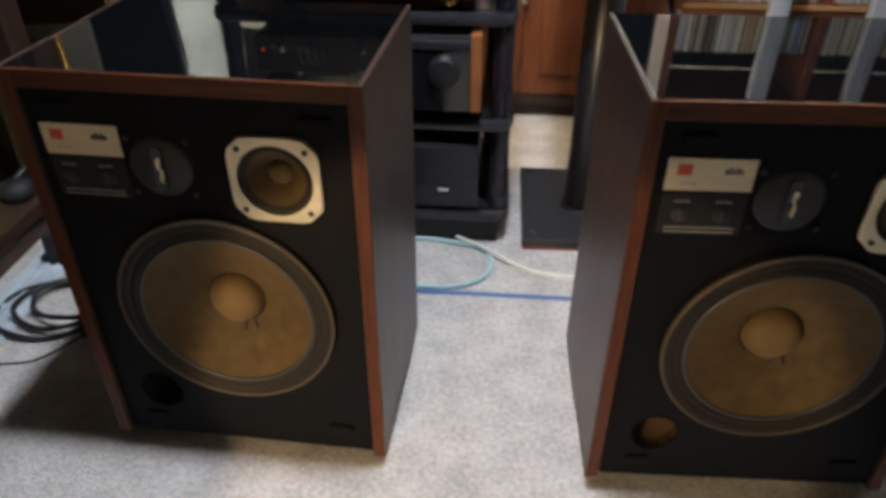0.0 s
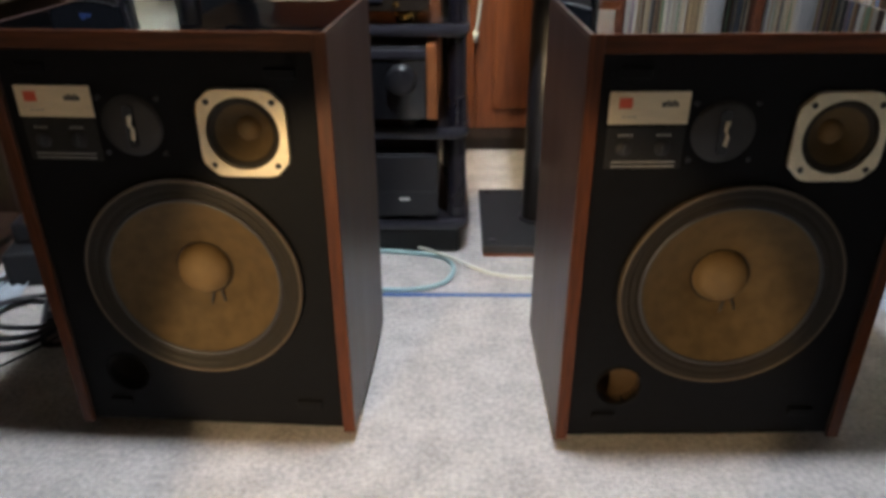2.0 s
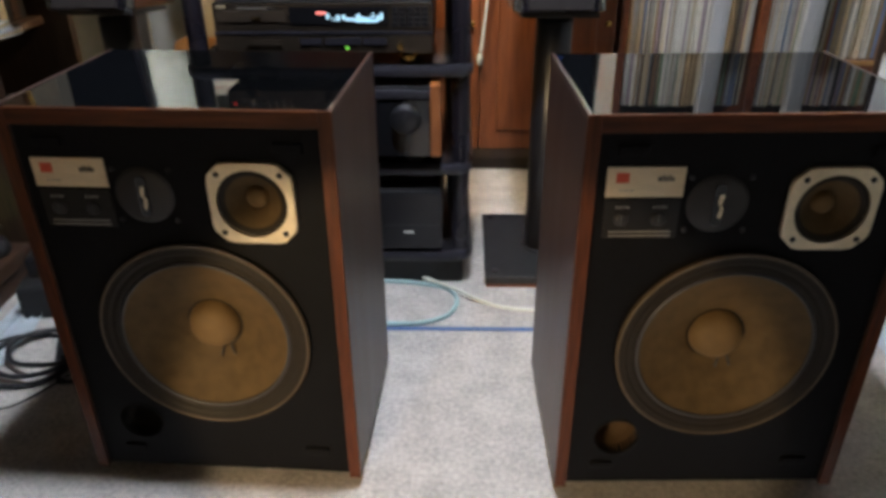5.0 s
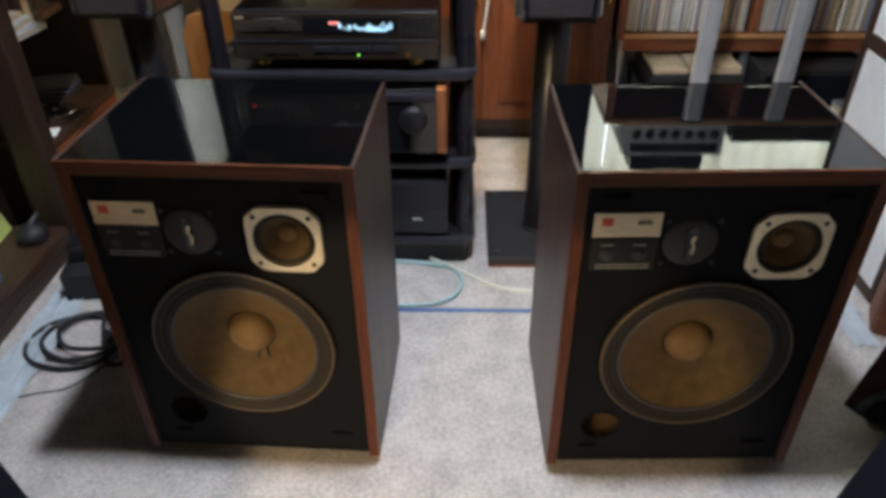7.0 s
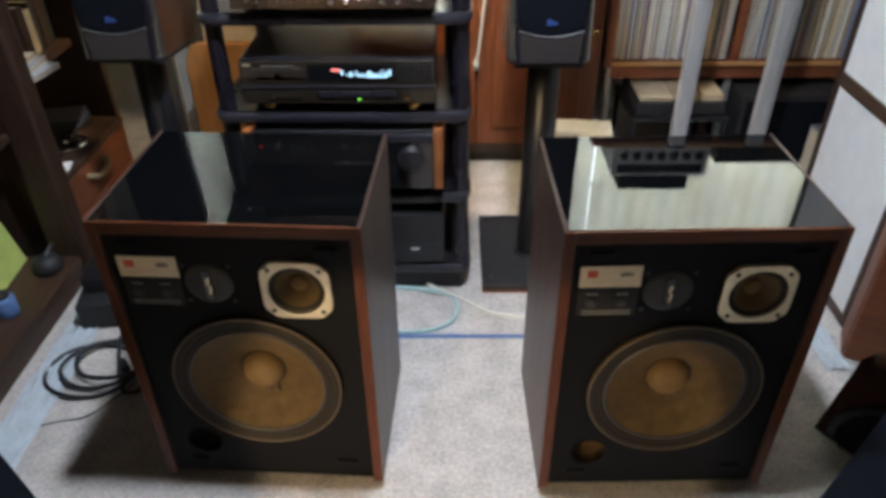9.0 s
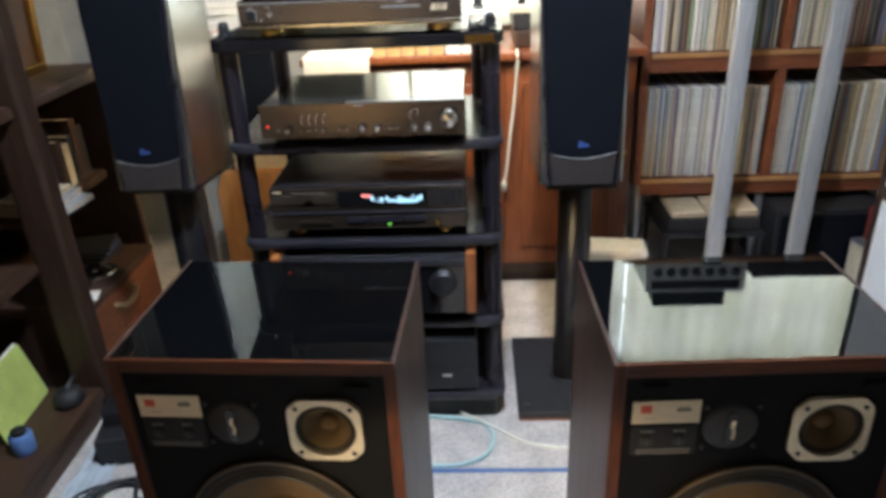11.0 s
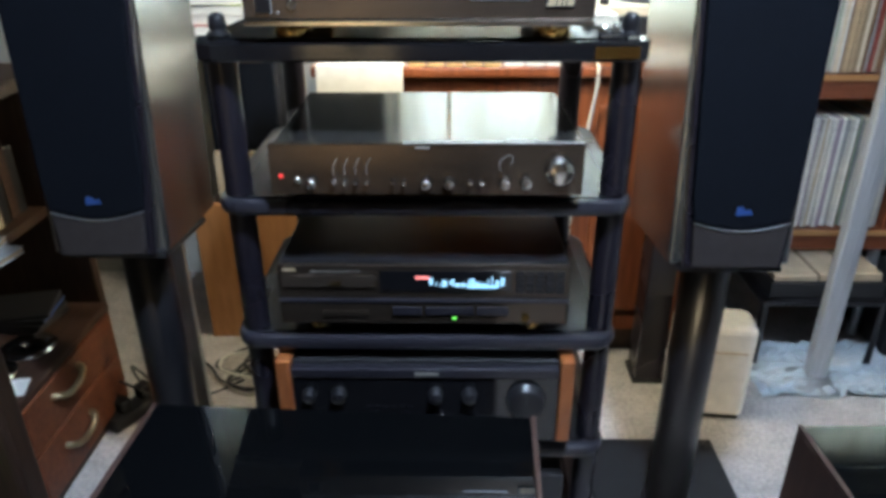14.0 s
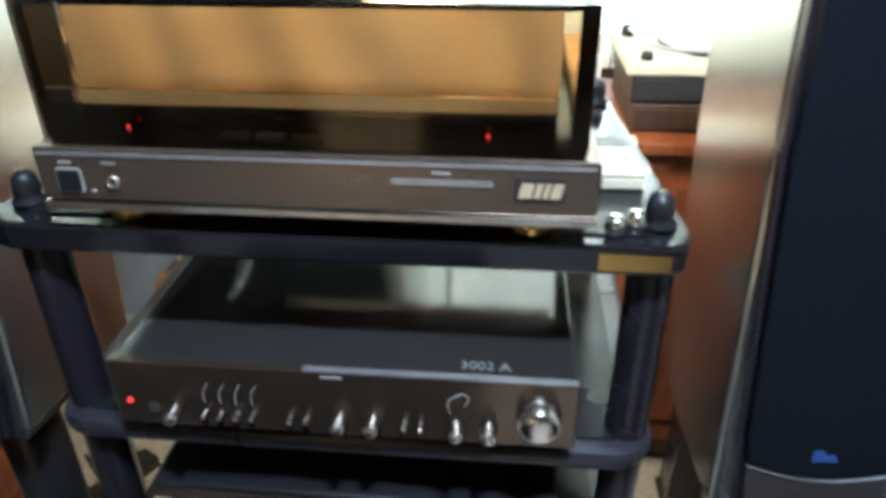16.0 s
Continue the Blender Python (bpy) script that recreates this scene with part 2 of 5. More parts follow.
LED_RED = glow("red_indicator", (1.0, 0.05, 0.04), 1.0)
LED_GREEN = glow("green_indicator", (0.3, 1.0, 0.1), 0.9)
BULB = glow("warm_bulb", (1.0, 0.72, 0.36), 5.0)
OUTSIDE = glow("bright_overcast_outside", (1.0, 0.99, 0.94), 8.0)
CEIL_LAMP = glow("lamp_diffuser", (0.97, 0.97, 1.0), 5.0)
SHADE = glow("lit_lamp_shade", (1.0, 0.66, 0.30), 1.3)

# ---- mesh helpers ----


def box(sx, sy, sz, at=(0, 0, 0), bevel=0.0, bm=None, seg=2):
    """A block of that size whose base centre stands at the place given."""
    b = bmesh.new()
    bmesh.ops.create_cube(b, size=1.0)
    bmesh.ops.scale(b, vec=(sx, sy, sz), verts=b.verts)
    bmesh.ops.translate(b, vec=(at[0], at[1], at[2] + sz / 2), verts=b.verts)
    if bevel:
        bmesh.ops.bevel(b, geom=list(b.edges), offset=bevel, segments=seg, affect="EDGES", profile=0.5)
    return merge(bm, b)


def span(x0, x1, y0, y1, z0, z1, bevel=0.0, bm=None):
    return box(x1 - x0, y1 - y0, z1 - z0, ((x0 + x1) / 2, (y0 + y1) / 2, z0), bevel, bm)


def merge(bm, b):
    if bm is None:
        return b
    tmp = bpy.data.meshes.new("tmp")
    b.to_mesh(tmp)
    b.free()
    bm.from_mesh(tmp)
    bpy.data.meshes.remove(tmp)
    return bm


def aim(axis):
    if axis == "y":
        return Matrix.Rotation(radians(90), 4, "X")
    if axis == "x":
        return Matrix.Rotation(radians(90), 4, "Y")
    return Matrix.Identity(4)


def lathe(profile, at=(0, 0, 0), axis="z", seg=32, bm=None):
    """Turned body: profile of (radius, height). Along y the height runs towards -y (the front)."""
    b = bmesh.new()
    rings = []
    for r, h in profile:
        if r <= 1e-6:
            rings.append([b.verts.new((0, 0, h))])
        else:
            rings.append([b.verts.new((r * math.cos(2 * math.pi * i / seg), r * math.sin(2 * math.pi * i / seg), h)) for i in range(seg)])
    for p, q in zip(rings, rings[1:]):
        for i in range(seg):
            j = (i + 1) % seg
            if len(p) == 1 and len(q) == 1:
                continue
            if len(p) == 1:
                b.faces.new((p[0], q[i], q[j]))
            elif len(q) == 1:
                b.faces.new((p[i], p[j], q[0]))
            else:
                b.faces.new((p[i], p[j], q[j], q[i]))
    bmesh.ops.recalc_face_normals(b, faces=b.faces)
    for f in b.faces:
        f.smooth = True
    bmesh.ops.transform(b, matrix=Matrix.Translation(at) @ aim(axis), verts=b.verts)
    return merge(bm, b)


def rod(r, h, at=(0, 0, 0), axis="z", seg=20, chamfer=0.0, bm=None):
    c = min(chamfer, r * 0.5, h * 0.5)
    prof = [(0, 0), (r - c, 0), (r, c), (r, h - c), (r - c, h), (0, h)] if c else [(0, 0), (r, 0), (r, 0.0001), (r, h - 0.0001), (r, h), (0, h)]
    return lathe(prof, at, axis, seg, bm)


def plate(outline, thick, at=(0, 0, 0), upright=False, bevel=0.0, bm=None):
    """A flat outline (x, y) given thickness upwards; upright: outline is (x, z) and the thickness runs to +y."""
    b = bmesh.new()
    f = b.faces.new([b.verts.new((x, y, 0)) for x, y in outline])
    res = bmesh.ops.extrude_face_region(b, geom=[f])
    vs = [v for v in res["geom"] if isinstance(v, bmesh.types.BMVert)]
    bmesh.ops.translate(b, vec=(0, 0, thick), verts=vs)
    bmesh.ops.recalc_face_normals(b, faces=b.faces)
    if bevel:
        rim = [e for e in b.edges if abs(e.verts[0].co.z - e.verts[1].co.z) < 1e-6]
        bmesh.ops.bevel(b, geom=rim, offset=bevel, segments=2, affect="EDGES", profile=0.5)
    if upright:
        bmesh.ops.transform(b, matrix=Matrix.Translation((0, thick, 0)) @ Matrix.Rotation(radians(90), 4, "X"), verts=b.verts)
    bmesh.ops.translate(b, vec=at, verts=b.verts)
    return merge(bm, b)


def board_with_holes(x0, x1, z0, z1, y, thick, holes, n=48):
    """An upright board with round openings (x, z, radius), its front at y."""
    b = bmesh.new()
    edges = []
    loops = [[(x0, z0), (x1, z0), (x1, z1), (x0, z1)]]
    for hx, hz, r in holes:
        loops.append([(hx + r * math.cos(2 * math.pi * k / n), hz + r * math.sin(2 * math.pi * k / n)) for k in range(n)])
    for pts in loops:
        vs = [b.verts.new((px, y, pz)) for px, pz in pts]
        edges += [b.edges.new((vs[i], vs[(i + 1) % len(vs)])) for i in range(len(vs))]
    bmesh.ops.triangle_fill(b, use_beauty=True, edges=edges)
    res = bmesh.ops.extrude_face_region(b, geom=list(b.faces))
    vs = [v for v in res["geom"] if isinstance(v, bmesh.types.BMVert)]
    bmesh.ops.translate(b, vec=(0, thick, 0), verts=vs)
    bmesh.ops.recalc_face_normals(b, faces=b.faces)
    return b


def rounded(x0, x1, y0, y1, r, n=6):
    pts = []
    for cx, cy, a in ((x1 - r, y1 - r, 0), (x0 + r, y1 - r, 90), (x0 + r, y0 + r, 180), (x1 - r, y0 + r, 270)):
        for i in range(n + 1):
            t = radians(a + 90 * i / n)
            pts.append((cx + r * math.cos(t), cy + r * math.sin(t)))
    return pts


def tube(points, r, seg=8, smooth=6, bm=None):
    """A bent round cord through the points."""
    pts = [Vector(p) for p in points]
    path = []
    for i in range(len(pts) - 1):
        p0, p1, p2, p3 = pts[max(i - 1, 0)], pts[i], pts[i + 1], pts[min(i + 2, len(pts) - 1)]
        for k in range(smooth):
            t = k / smooth
            path.append(0.5 * ((2 * p1) + (p2 - p0) * t + (2 * p0 - 5 * p1 + 4 * p2 - p3) * t * t + (3 * p1 - p0 - 3 * p2 + p3) * t ** 3))
    path.append(pts[-1])
    b = bmesh.new()
    rings = []
    for i, p in enumerate(path):
        d = (path[min(i + 1, len(path) - 1)] - path[max(i - 1, 0)]).normalized()
        side = d.cross(Vector((0, 0, 1)))
        side = side.normalized() if side.length > 0.05 else Vector((1, 0, 0))
        up = side.cross(d)
        rings.append([b.verts.new(p + r * (math.cos(2 * math.pi * k / seg) * side + math.sin(2 * math.pi * k / seg) * up)) for k in range(seg)])
    for a, c in zip(rings, rings[1:]):
        for k in range(seg):
            b.faces.new((a[k], a[(k + 1) % seg], c[(k + 1) % seg], c[k]))
    b.faces.new(rings[0])
    b.faces.new(rings[-1])
    bmesh.ops.recalc_face_normals(b, faces=b.faces)
    for f in b.faces:
        f.smooth = True
    return merge(bm, b)


def mesh_of(name, bm, material):
    me = bpy.data.meshes.new(name)
    bm.to_mesh(me)
    bm.free()
    me.materials.append(material)
    return me


def part(name, bm, material, parent, label=""):
    ob = new(name, mesh_of(name, bm, material))
    ob.parent = parent
    return tagged(ob, label)


def thing(name, label, category, m=None, group="", kind=""):
    ob = new(name)
    ob.empty_display_size = 0.05
    if m is not None:
        ob.matrix_world = m
    return tagged(ob, label, category, group, kind)


def solid(name, bm, material, label, category, group="", kind="", m=None):
    ob = new(name, mesh_of(name, bm, material))
    if m is not None:
        ob.matrix_world = m
    return tagged(ob, label, category, group, kind)


def structure(name, bm, material, label, category):
    return solid(name, bm, material, label, category, kind="structure")


# ---- the room ----
X0, X1, Y0, Y1, H = -1.62, 1.72, -2.3, 2.62, 2.35
structure("floor", span(X0, X1, Y0, Y1, -0.06, 0.0), CARPET, "beige grey looped carpet floor", "floor")
structure("ceiling", span(X0 - 0.1, X1 + 0.1, Y0 - 0.1, Y1 + 0.1, H, H + 0.06), CEILING, "dim brown board ceiling", "ceiling")
structure("wall_west", span(X0 - 0.1, X0, Y0 - 0.1, Y1 + 0.1, -0.06, H), PLASTER, "plain beige plaster wall", "wall")
structure("wall_east", span(X1, X1 + 0.1, Y0 - 0.1, Y1 + 0.1, -0.06, H), PLASTER, "plain beige plaster wall", "wall")
structure("wall_south", span(X0, X1, Y0 - 0.1, Y0, -0.06, H), PANEL, "brown wood panelled wall", "wall")
WX0, WX1, WZ0, WZ1 = -0.42, 1.64, 0.87, 2.06
bm = span(X0, WX0, Y1, Y1 + 0.1, -0.06, H)
span(WX1, X1, Y1, Y1 + 0.1, -0.06, H, bm=bm)
span(WX0, WX1, Y1, Y1 + 0.1, -0.06, WZ0, bm=bm)
span(WX0, WX1, Y1, Y1 + 0.1, WZ1, H, bm=bm)
structure("wall_north", bm, PLASTER, "beige plaster wall with a wide window", "wall")
win = thing("window_1", "wide bright window with white aluminium frame", "window", kind="structure")
bm = span(WX0, WX1, Y1 + 0.02, Y1 + 0.07, WZ0, WZ0 + 0.04)
span(WX0, WX1, Y1 + 0.02, Y1 + 0.07, WZ1 - 0.04, WZ1, bm=bm)
span(WX0, WX0 + 0.04, Y1 + 0.02, Y1 + 0.07, WZ0 + 0.04, WZ1 - 0.04, bm=bm)
span(WX1 - 0.04, WX1, Y1 + 0.02, Y1 + 0.07, WZ0 + 0.04, WZ1 - 0.04, bm=bm)
part("window_frame", bm, ALU, win)
for x in (0.08, 0.58, 1.12):
    part("mullion", span(x - 0.02, x + 0.02, Y1 + 0.025, Y1 + 0.065, WZ0 + 0.04, WZ1 - 0.04, 0.003), ALU, win)
for x in (-0.355, -0.135, 0.33, 0.85, 1.37):
    part("glazing_bar", span(x - 0.010, x + 0.010, Y1 + 0.005, Y1 + 0.024, WZ0 + 0.04, WZ1 - 0.04), OLD_WOOD, win)
for z in (1.285, 1.70):
    part("glazing_bar", span(WX0 + 0.04, WX1 - 0.04, Y1 + 0.0, Y1 + 0.0046, z - 0.009, z + 0.009), OLD_WOOD, win)
part("window_sill", span(WX0 - 0.03, WX1 + 0.03, Y1 - 0.05, Y1 + 0.0, WZ0 - 0.03, WZ0, 0.004), BOOKCASE_WOOD, win)
edges = [WX0 + 0.04, 0.06, 0.10, 0.56, 0.60, 1.10, 1.14, WX1 - 0.04]
for a, c in zip(edges[::2], edges[1::2]):
    pane = part("pane", span(a, c, Y1 + 0.042, Y1 + 0.048, WZ0 + 0.04, WZ1 - 0.04), WINDOW_GLASS, win)
    pane.visible_shadow = False
structure("backdrop", span(WX0 - 1.5, WX1 + 1.5, Y1 + 1.2, Y1 + 1.22, 0.2, 3.4), OUTSIDE, "bright white overcast daylight outside the window", "backdrop")


def curtain(x0, x1, z0, z1, y, waves, material, label="sheer off-white lace curtain hanging before the window"):
    b = bmesh.new()
    n = int(waves * 10)
    rows = [[b.verts.new((x0 + (x1 - x0) * i / n, y + 0.0014 * math.sin(2 * math.pi * waves * i / n) * (1.0 - 0.3 * k / 6), z0 + (z1 - z0) * k / 6)) for i in range(n + 1)] for k in range(7)]
    for p, q in zip(rows, rows[1:]):
        for i in range(n):
            b.faces.new((p[i], p[i + 1], q[i + 1], q[i])).smooth = True
    ob = solid("window_curtain", b, material, label, "curtain", "window curtains")
    md = ob.modifiers.new("thickness", "SOLIDIFY")
    md.thickness = 0.0015
    return ob


curtain(-0.40, 0.12, 0.855, 2.12, Y1 - 0.085, 7, LACE)
curtain(0.125, 0.615, 0.855, 2.12, Y1 - 0.085, 7, LACE_THIN)
curtain(0.62, 1.60, 0.88, 2.12, Y1 - 0.085, 13, LACE)
THICK = cloth("thick_grey_curtain", (0.13, 0.135, 0.13), 0.0)
curtain(-1.30, -0.445, 0.86, 2.12, Y1 - 0.06, 9, THICK, "drawn grey curtain of thick cloth beside the window")
rail = thing("curtain_rail", "slim white curtain rail above the window", "curtain rail")
part("rail", span(WX0 - 0.92, WX1 + 0.05, Y1 - 0.10, Y1 - 0.05, 2.125, 2.15, 0.004), ALU, rail)
for x in (WX0, 0.6, WX1):
    part("bracket", span(x - 0.012, x + 0.012, Y1 - 0.05, Y1, 2.128, 2.148), ALU, rail)

# white sliding panel with a dark rail, at the side
door = thing("door_1", "white papered sliding door with dark wooden rails", "sliding door", kind="structure")
DX = 1.045
part("door_panel", span(DX, DX + 0.022, 1.20, 1.57, 0.03, 0.53, 0.0), WHITE_PANEL, door)
part("door_panel", span(DX, DX + 0.022, 1.20, 1.57, 0.565, 1.86), WHITE_PANEL, door)
part("cross_rail", span(DX - 0.006, DX + 0.026, 1.20, 1.57, 0.53, 0.565, 0.002), OLD_WOOD_Y, door, "dark wooden cross rail")
part("stile", span(DX - 0.006, DX + 0.028, 1.57, 1.59, 0.0, 1.90, 0.002), OLD_WOOD, door)
part("stile", span(DX - 0.006, DX + 0.028, 1.18, 1.20, 0.0, 1.90, 0.002), OLD_WOOD, door)
part("bottom_rail", span(DX - 0.006, DX + 0.028, 1.20, 1.57, 0.0, 0.03, 0.002), OLD_WOOD_Y, door)
part("top_rail", span(DX - 0.006, DX + 0.028, 1.20, 1.57, 1.86, 1.90, 0.002), OLD_WOOD_Y, door)

ceil_lamp = thing("ceiling_lamp", "round white ceiling lamp with frosted diffuser", "ceiling lamp", pose(0.0, 0.72, 2.35))
part("base", rod(0.10, 0.05, (0, 0, -0.05), seg=32, chamfer=0.01), PAPER, ceil_lamp)
part("diffuser", lathe([(0, -0.13), (0.06, -0.125), (0.085, -0.10), (0.095, -0.07), (0.085, -0.05), (0, -0.05)], seg=32), CEIL_LAMP, ceil_lamp, "glowing frosted diffuser")

# guessed lamp out of view, placed from warm reflections in the fascias
fl = thing("floor_lamp", "tall paper floor lamp with wooden frame, glowing warm", "floor lamp", pose(-0.74, -1.27, 0, 0, 0, -8))
part("base", box(0.48, 0.28, 0.03, (0, 0, 0), 0.006), OLD_WOOD, fl)
part("shade", box(0.44, 0.24, 0.78, (0, 0, 0.0305), 0.004), SHADE, fl, "glowing warm paper shade")
for dx in (-0.228, 0.228):
    for dy in (-0.128, 0.128):
        part("post", box(0.014, 0.014, 0.80, (dx, dy, 0.0305), 0.002), OLD_WOOD, fl)
for dy in (-0.128, 0.128):
    for z in (0.25, 0.53, 0.80):
        part("rail", box(0.44, 0.012, 0.012, (0, dy, z)), OLD_WOOD, fl)
part("top_cap", box(0.48, 0.28, 0.012, (0, 0, 0.8315), 0.003), OLD_WOOD, fl)
# spot shade and arm are added only to house the beam
added_spot_head = lathe([(0.0, -0.004), (0.024, -0.004), (0.027, 0.028), (0.047, 0.10), (0.045, 0.10), (0.024, 0.03), (0.022, 0.0), (0.0, 0.0)], seg=28)
bmesh.ops.transform(added_spot_head, matrix=look((0.0, 0.0, 0.0), (0.72, 1.69, -0.35)).to_3x3().to_4x4() @ Matrix.Rotation(math.pi, 4, "X"), verts=added_spot_head.verts)
bmesh.ops.translate(added_spot_head, verts=added_spot_head.verts, vec=(0.0, 0.20, 0.64))
part("added_spot_head", added_spot_head, BLACK_SATIN, fl, "added black metal shade housing the warm beam")
part("added_spot_arm", tube([(0.0, 0.135, 0.66), (0.0, 0.17, 0.665), (0.0, 0.20, 0.64)], 0.006), BRASS, fl)

# ---- the two large loudspeakers in front ----


def ring_profile(r_in, r_out, depth):
    return [(r_in, 0), (r_in, depth * 0.7), (r_in + 0.25 * (r_out - r_in), depth), (r_out - 0.2 * (r_out - r_in), depth), (r_out, depth * 0.5), (r_out, 0)]


def big_speaker(m, port_material):
    W, D, Z0, Z1, T = 0.458, 0.34, 0.022, 0.6585, 0.019
    hw = W / 2
    sp = thing("loudspeaker", "large walnut loudspeaker with black baffle and smoked glass top", "loudspeaker", m, "pair of large loudspeakers")
    part("plinth", span(-hw + 0.035, hw - 0.035, 0.045, D - 0.03, 0.0, Z0), BLACK_MATT, sp)
    for x0, x1 in ((-hw, -hw + T), (hw - T, hw)):
        part("side_panel", span(x0, x1, 0.0035, D, Z0, Z1 - 0.0062, 0.0015), DARK_WALNUT, sp, "dark walnut veneered side panel")
        part("front_edge", span(x0, x1, 0.0, 0.0032, Z0, Z1, 0.0008), WALNUT, sp, "reddish solid walnut front edge")
    part("top_rim", span(-hw, -hw + 0.006, 0.0035, D, Z1 - 0.006, Z1, 0.001), DARK_WALNUT, sp)
    part("top_rim", span(hw - 0.006, hw, 0.0035, D, Z1 - 0.006, Z1, 0.001), DARK_WALNUT, sp)
    part("bottom_panel", span(-hw + T, hw - T, 0.035, D, Z0, Z0 + T), DARK_WALNUT, sp)
    part("top_panel", span(-hw + T, hw - T, 0.006, D, Z1 - 0.024, Z1 - 0.006), WALNUT_X, sp)
    part("top_front_rail", span(-hw + T, hw - T, 0.0, 0.0058, Z1 - 0.024, Z1, 0.001), WALNUT_X, sp, "reddish walnut rail along the top front")
    part("glass_top", span(-hw + 0.0065, hw - 0.0065, 0.0065, D - 0.003, Z1 - 0.0055, Z1 - 0.0005, 0.0008), GLASS_TOP, sp, "glossy smoked black glass inset in the top")
    part("back_panel", span(-hw + T, hw - T, D - 0.015, D - 0.001, Z0 + T, Z1 - 0.0245), BLACK_MATT, sp)
    BY = 0.008
    part("baffle", board_with_holes(-hw + T, hw - T, Z0 + 0.004, Z1 - 0.0245, BY, 0.018, ((0.0055, 0.2985, 0.149), (0.108, 0.5255, 0.0505), (-0.135, 0.122, 0.0355))), BAFFLE, sp, "black painted front baffle")
    # woofer
    wx, wz, wr = 0.0055, 0.2985, 0.1612
    woofer = part("woofer_frame", lathe([(0.150, 0.0), (0.150, 0.0085), (0.153, 0.0105), (wr - 0.003, 0.0105), (wr, 0.008), (wr, 0)], (wx, BY, wz), "y", 64), SURROUND, sp, "round dark cast woofer frame")
    part("surround", lathe([(0.1525, 0.0100), (0.149, 0.0112), (0.146, 0.0085), (0.1425, 0.0070), (0.139, 0.0095), (0.1355, 0.0070), (0.132, 0.0055), (0.1285, 0.0075), (0.1262, 0.0052)], (wx, BY, wz), "y", 64), SURROUND, woofer, "corrugated treated cloth surround")
    part("cone", lathe([(0.1265, 0.0050), (0.118, 0.0005), (0.108, -0.0055), (0.095, -0.0125), (0.070, -0.0250), (0.0405, -0.0390)], (wx, BY, wz), "y", 64), CONE, woofer, "large brownish paper cone")
    part("dust_cap", lathe([(0.0412, -0.0392), (0.0402, -0.031), (0.036, -0.0225), (0.029, -0.0155), (0.017, -0.0105), (0, -0.009)], (wx, BY, wz), "y", 40), CAP, woofer, "rounded paper dust cap")
    part("cap_seam", lathe([(0.0395, -0.0385), (0.0420, -0.0362), (0.0445, -0.0362)], (wx, BY, wz), "y", 40), SURROUND, woofer)
    part("gasket_rim", lathe([(wr - 0.0040, 0.0106), (wr - 0.0028, 0.0122), (wr - 0.0012, 0.0122), (wr + 0.0006, 0.0102), (wr + 0.0006, 0.006)], (wx, BY, wz), "y", 64), RIM, woofer, "thin tan gasket rim")
    part("inner_ring", lathe([(0.1262, 0.0062), (0.1275, 0.0088), (0.1305, 0.0088), (0.1320, 0.0068)], (wx, BY, wz), "y", 64), GREY_RING, woofer, "grey inner surround ring")
    for dx, dz, sx in ((0.010, -0.051, -2), (0.022, -0.048, 3)):
        part("terminal_wire", tube([(wx + dx, BY + 0.0315, wz + dz + 0.011), (wx + dx + 0.001 * sx, BY + 0.0285, wz + dz + 0.003), (wx + dx + 0.002 * sx, BY + 0.028, wz + dz - 0.006)], 0.0017, 6, 3), BLACK_CABLE, woofer)
    # midrange with a square satin frame whose corners are cut
    mx, mz, s, c = 0.108, 0.5255, 0.0605, 0.021
    outline = [(-s + c, -s), (s - c, -s), (s, -s + c), (s, s - c), (s - c, s), (-s + c, s), (-s, s - c), (-s, -s + c)]
    b = bmesh.new()
    n = 40
    outer = []
    for k in range(n):
        a = 2 * math.pi * k / n
        d = max(abs(math.cos(a)), abs(math.sin(a)), (abs(math.cos(a)) + abs(math.sin(a))) * s / (2 * s - c))
        outer.append((s / d * math.cos(a), s / d * math.sin(a)))
    rings = []
    for kind, y in (("o", BY), ("o", BY - 0.006), ("o2", BY - 0.0075), ("i", BY - 0.0075), ("i", BY)):
        ring = []
        for k in range(n):
            a = 2 * math.pi * k / n
            if kind == "o":
                px, pz = outer[k]
            elif kind == "o2":
                px, pz = outer[k][0] * 0.975, outer[k][1] * 0.975
            else:
                px, pz = 0.050 * math.cos(a), 0.050 * math.sin(a)
            ring.append(b.verts.new((mx + px, y, mz + pz)))
        rings.append(ring)
    for p, q in zip(rings, rings[1:]):
        for k in range(n):
            b.faces.new((p[k], p[(k + 1) % n], q[(k + 1) % n], q[k]))
    bmesh.ops.recalc_face_normals(b, faces=b.faces)
    mid = part("midrange_frame", b, FRAME_SILVER, sp, "eight-sided satin cream silver frame")
    part("cone", lathe([(0.050, 0.0035), (0.047, 0.006), (0.043, 0.003), (0.036, -0.002), (0.022, -0.0175), (0.016, -0.022)], (mx, BY, mz), "y", 40), SURROUND, mid)
    part("inner_cone", lathe([(0.0395, 0.0012), (0.034, -0.0030), (0.022, -0.0155), (0.0165, -0.0205)], (mx, BY, mz), "y", 40), CONE, mid)
    part("dust_cap", lathe([(0.0166, -0.0205), (0.0155, -0.0165), (0.010, -0.0125), (0, -0.011)], (mx, BY, mz), "y", 28), CAP, mid)
    for dx, dz in ((-1, -1), (1, -1), (1, 1), (-1, 1)):
        part("screw", rod(0.0042, 0.0025, (mx + dx * 0.0435, BY - 0.0072, mz + dz * 0.0435), "y", 12, 0.0008), BLACK_SATIN, mid)
    # slot tweeter
    tx, tz = -0.044, 0.533
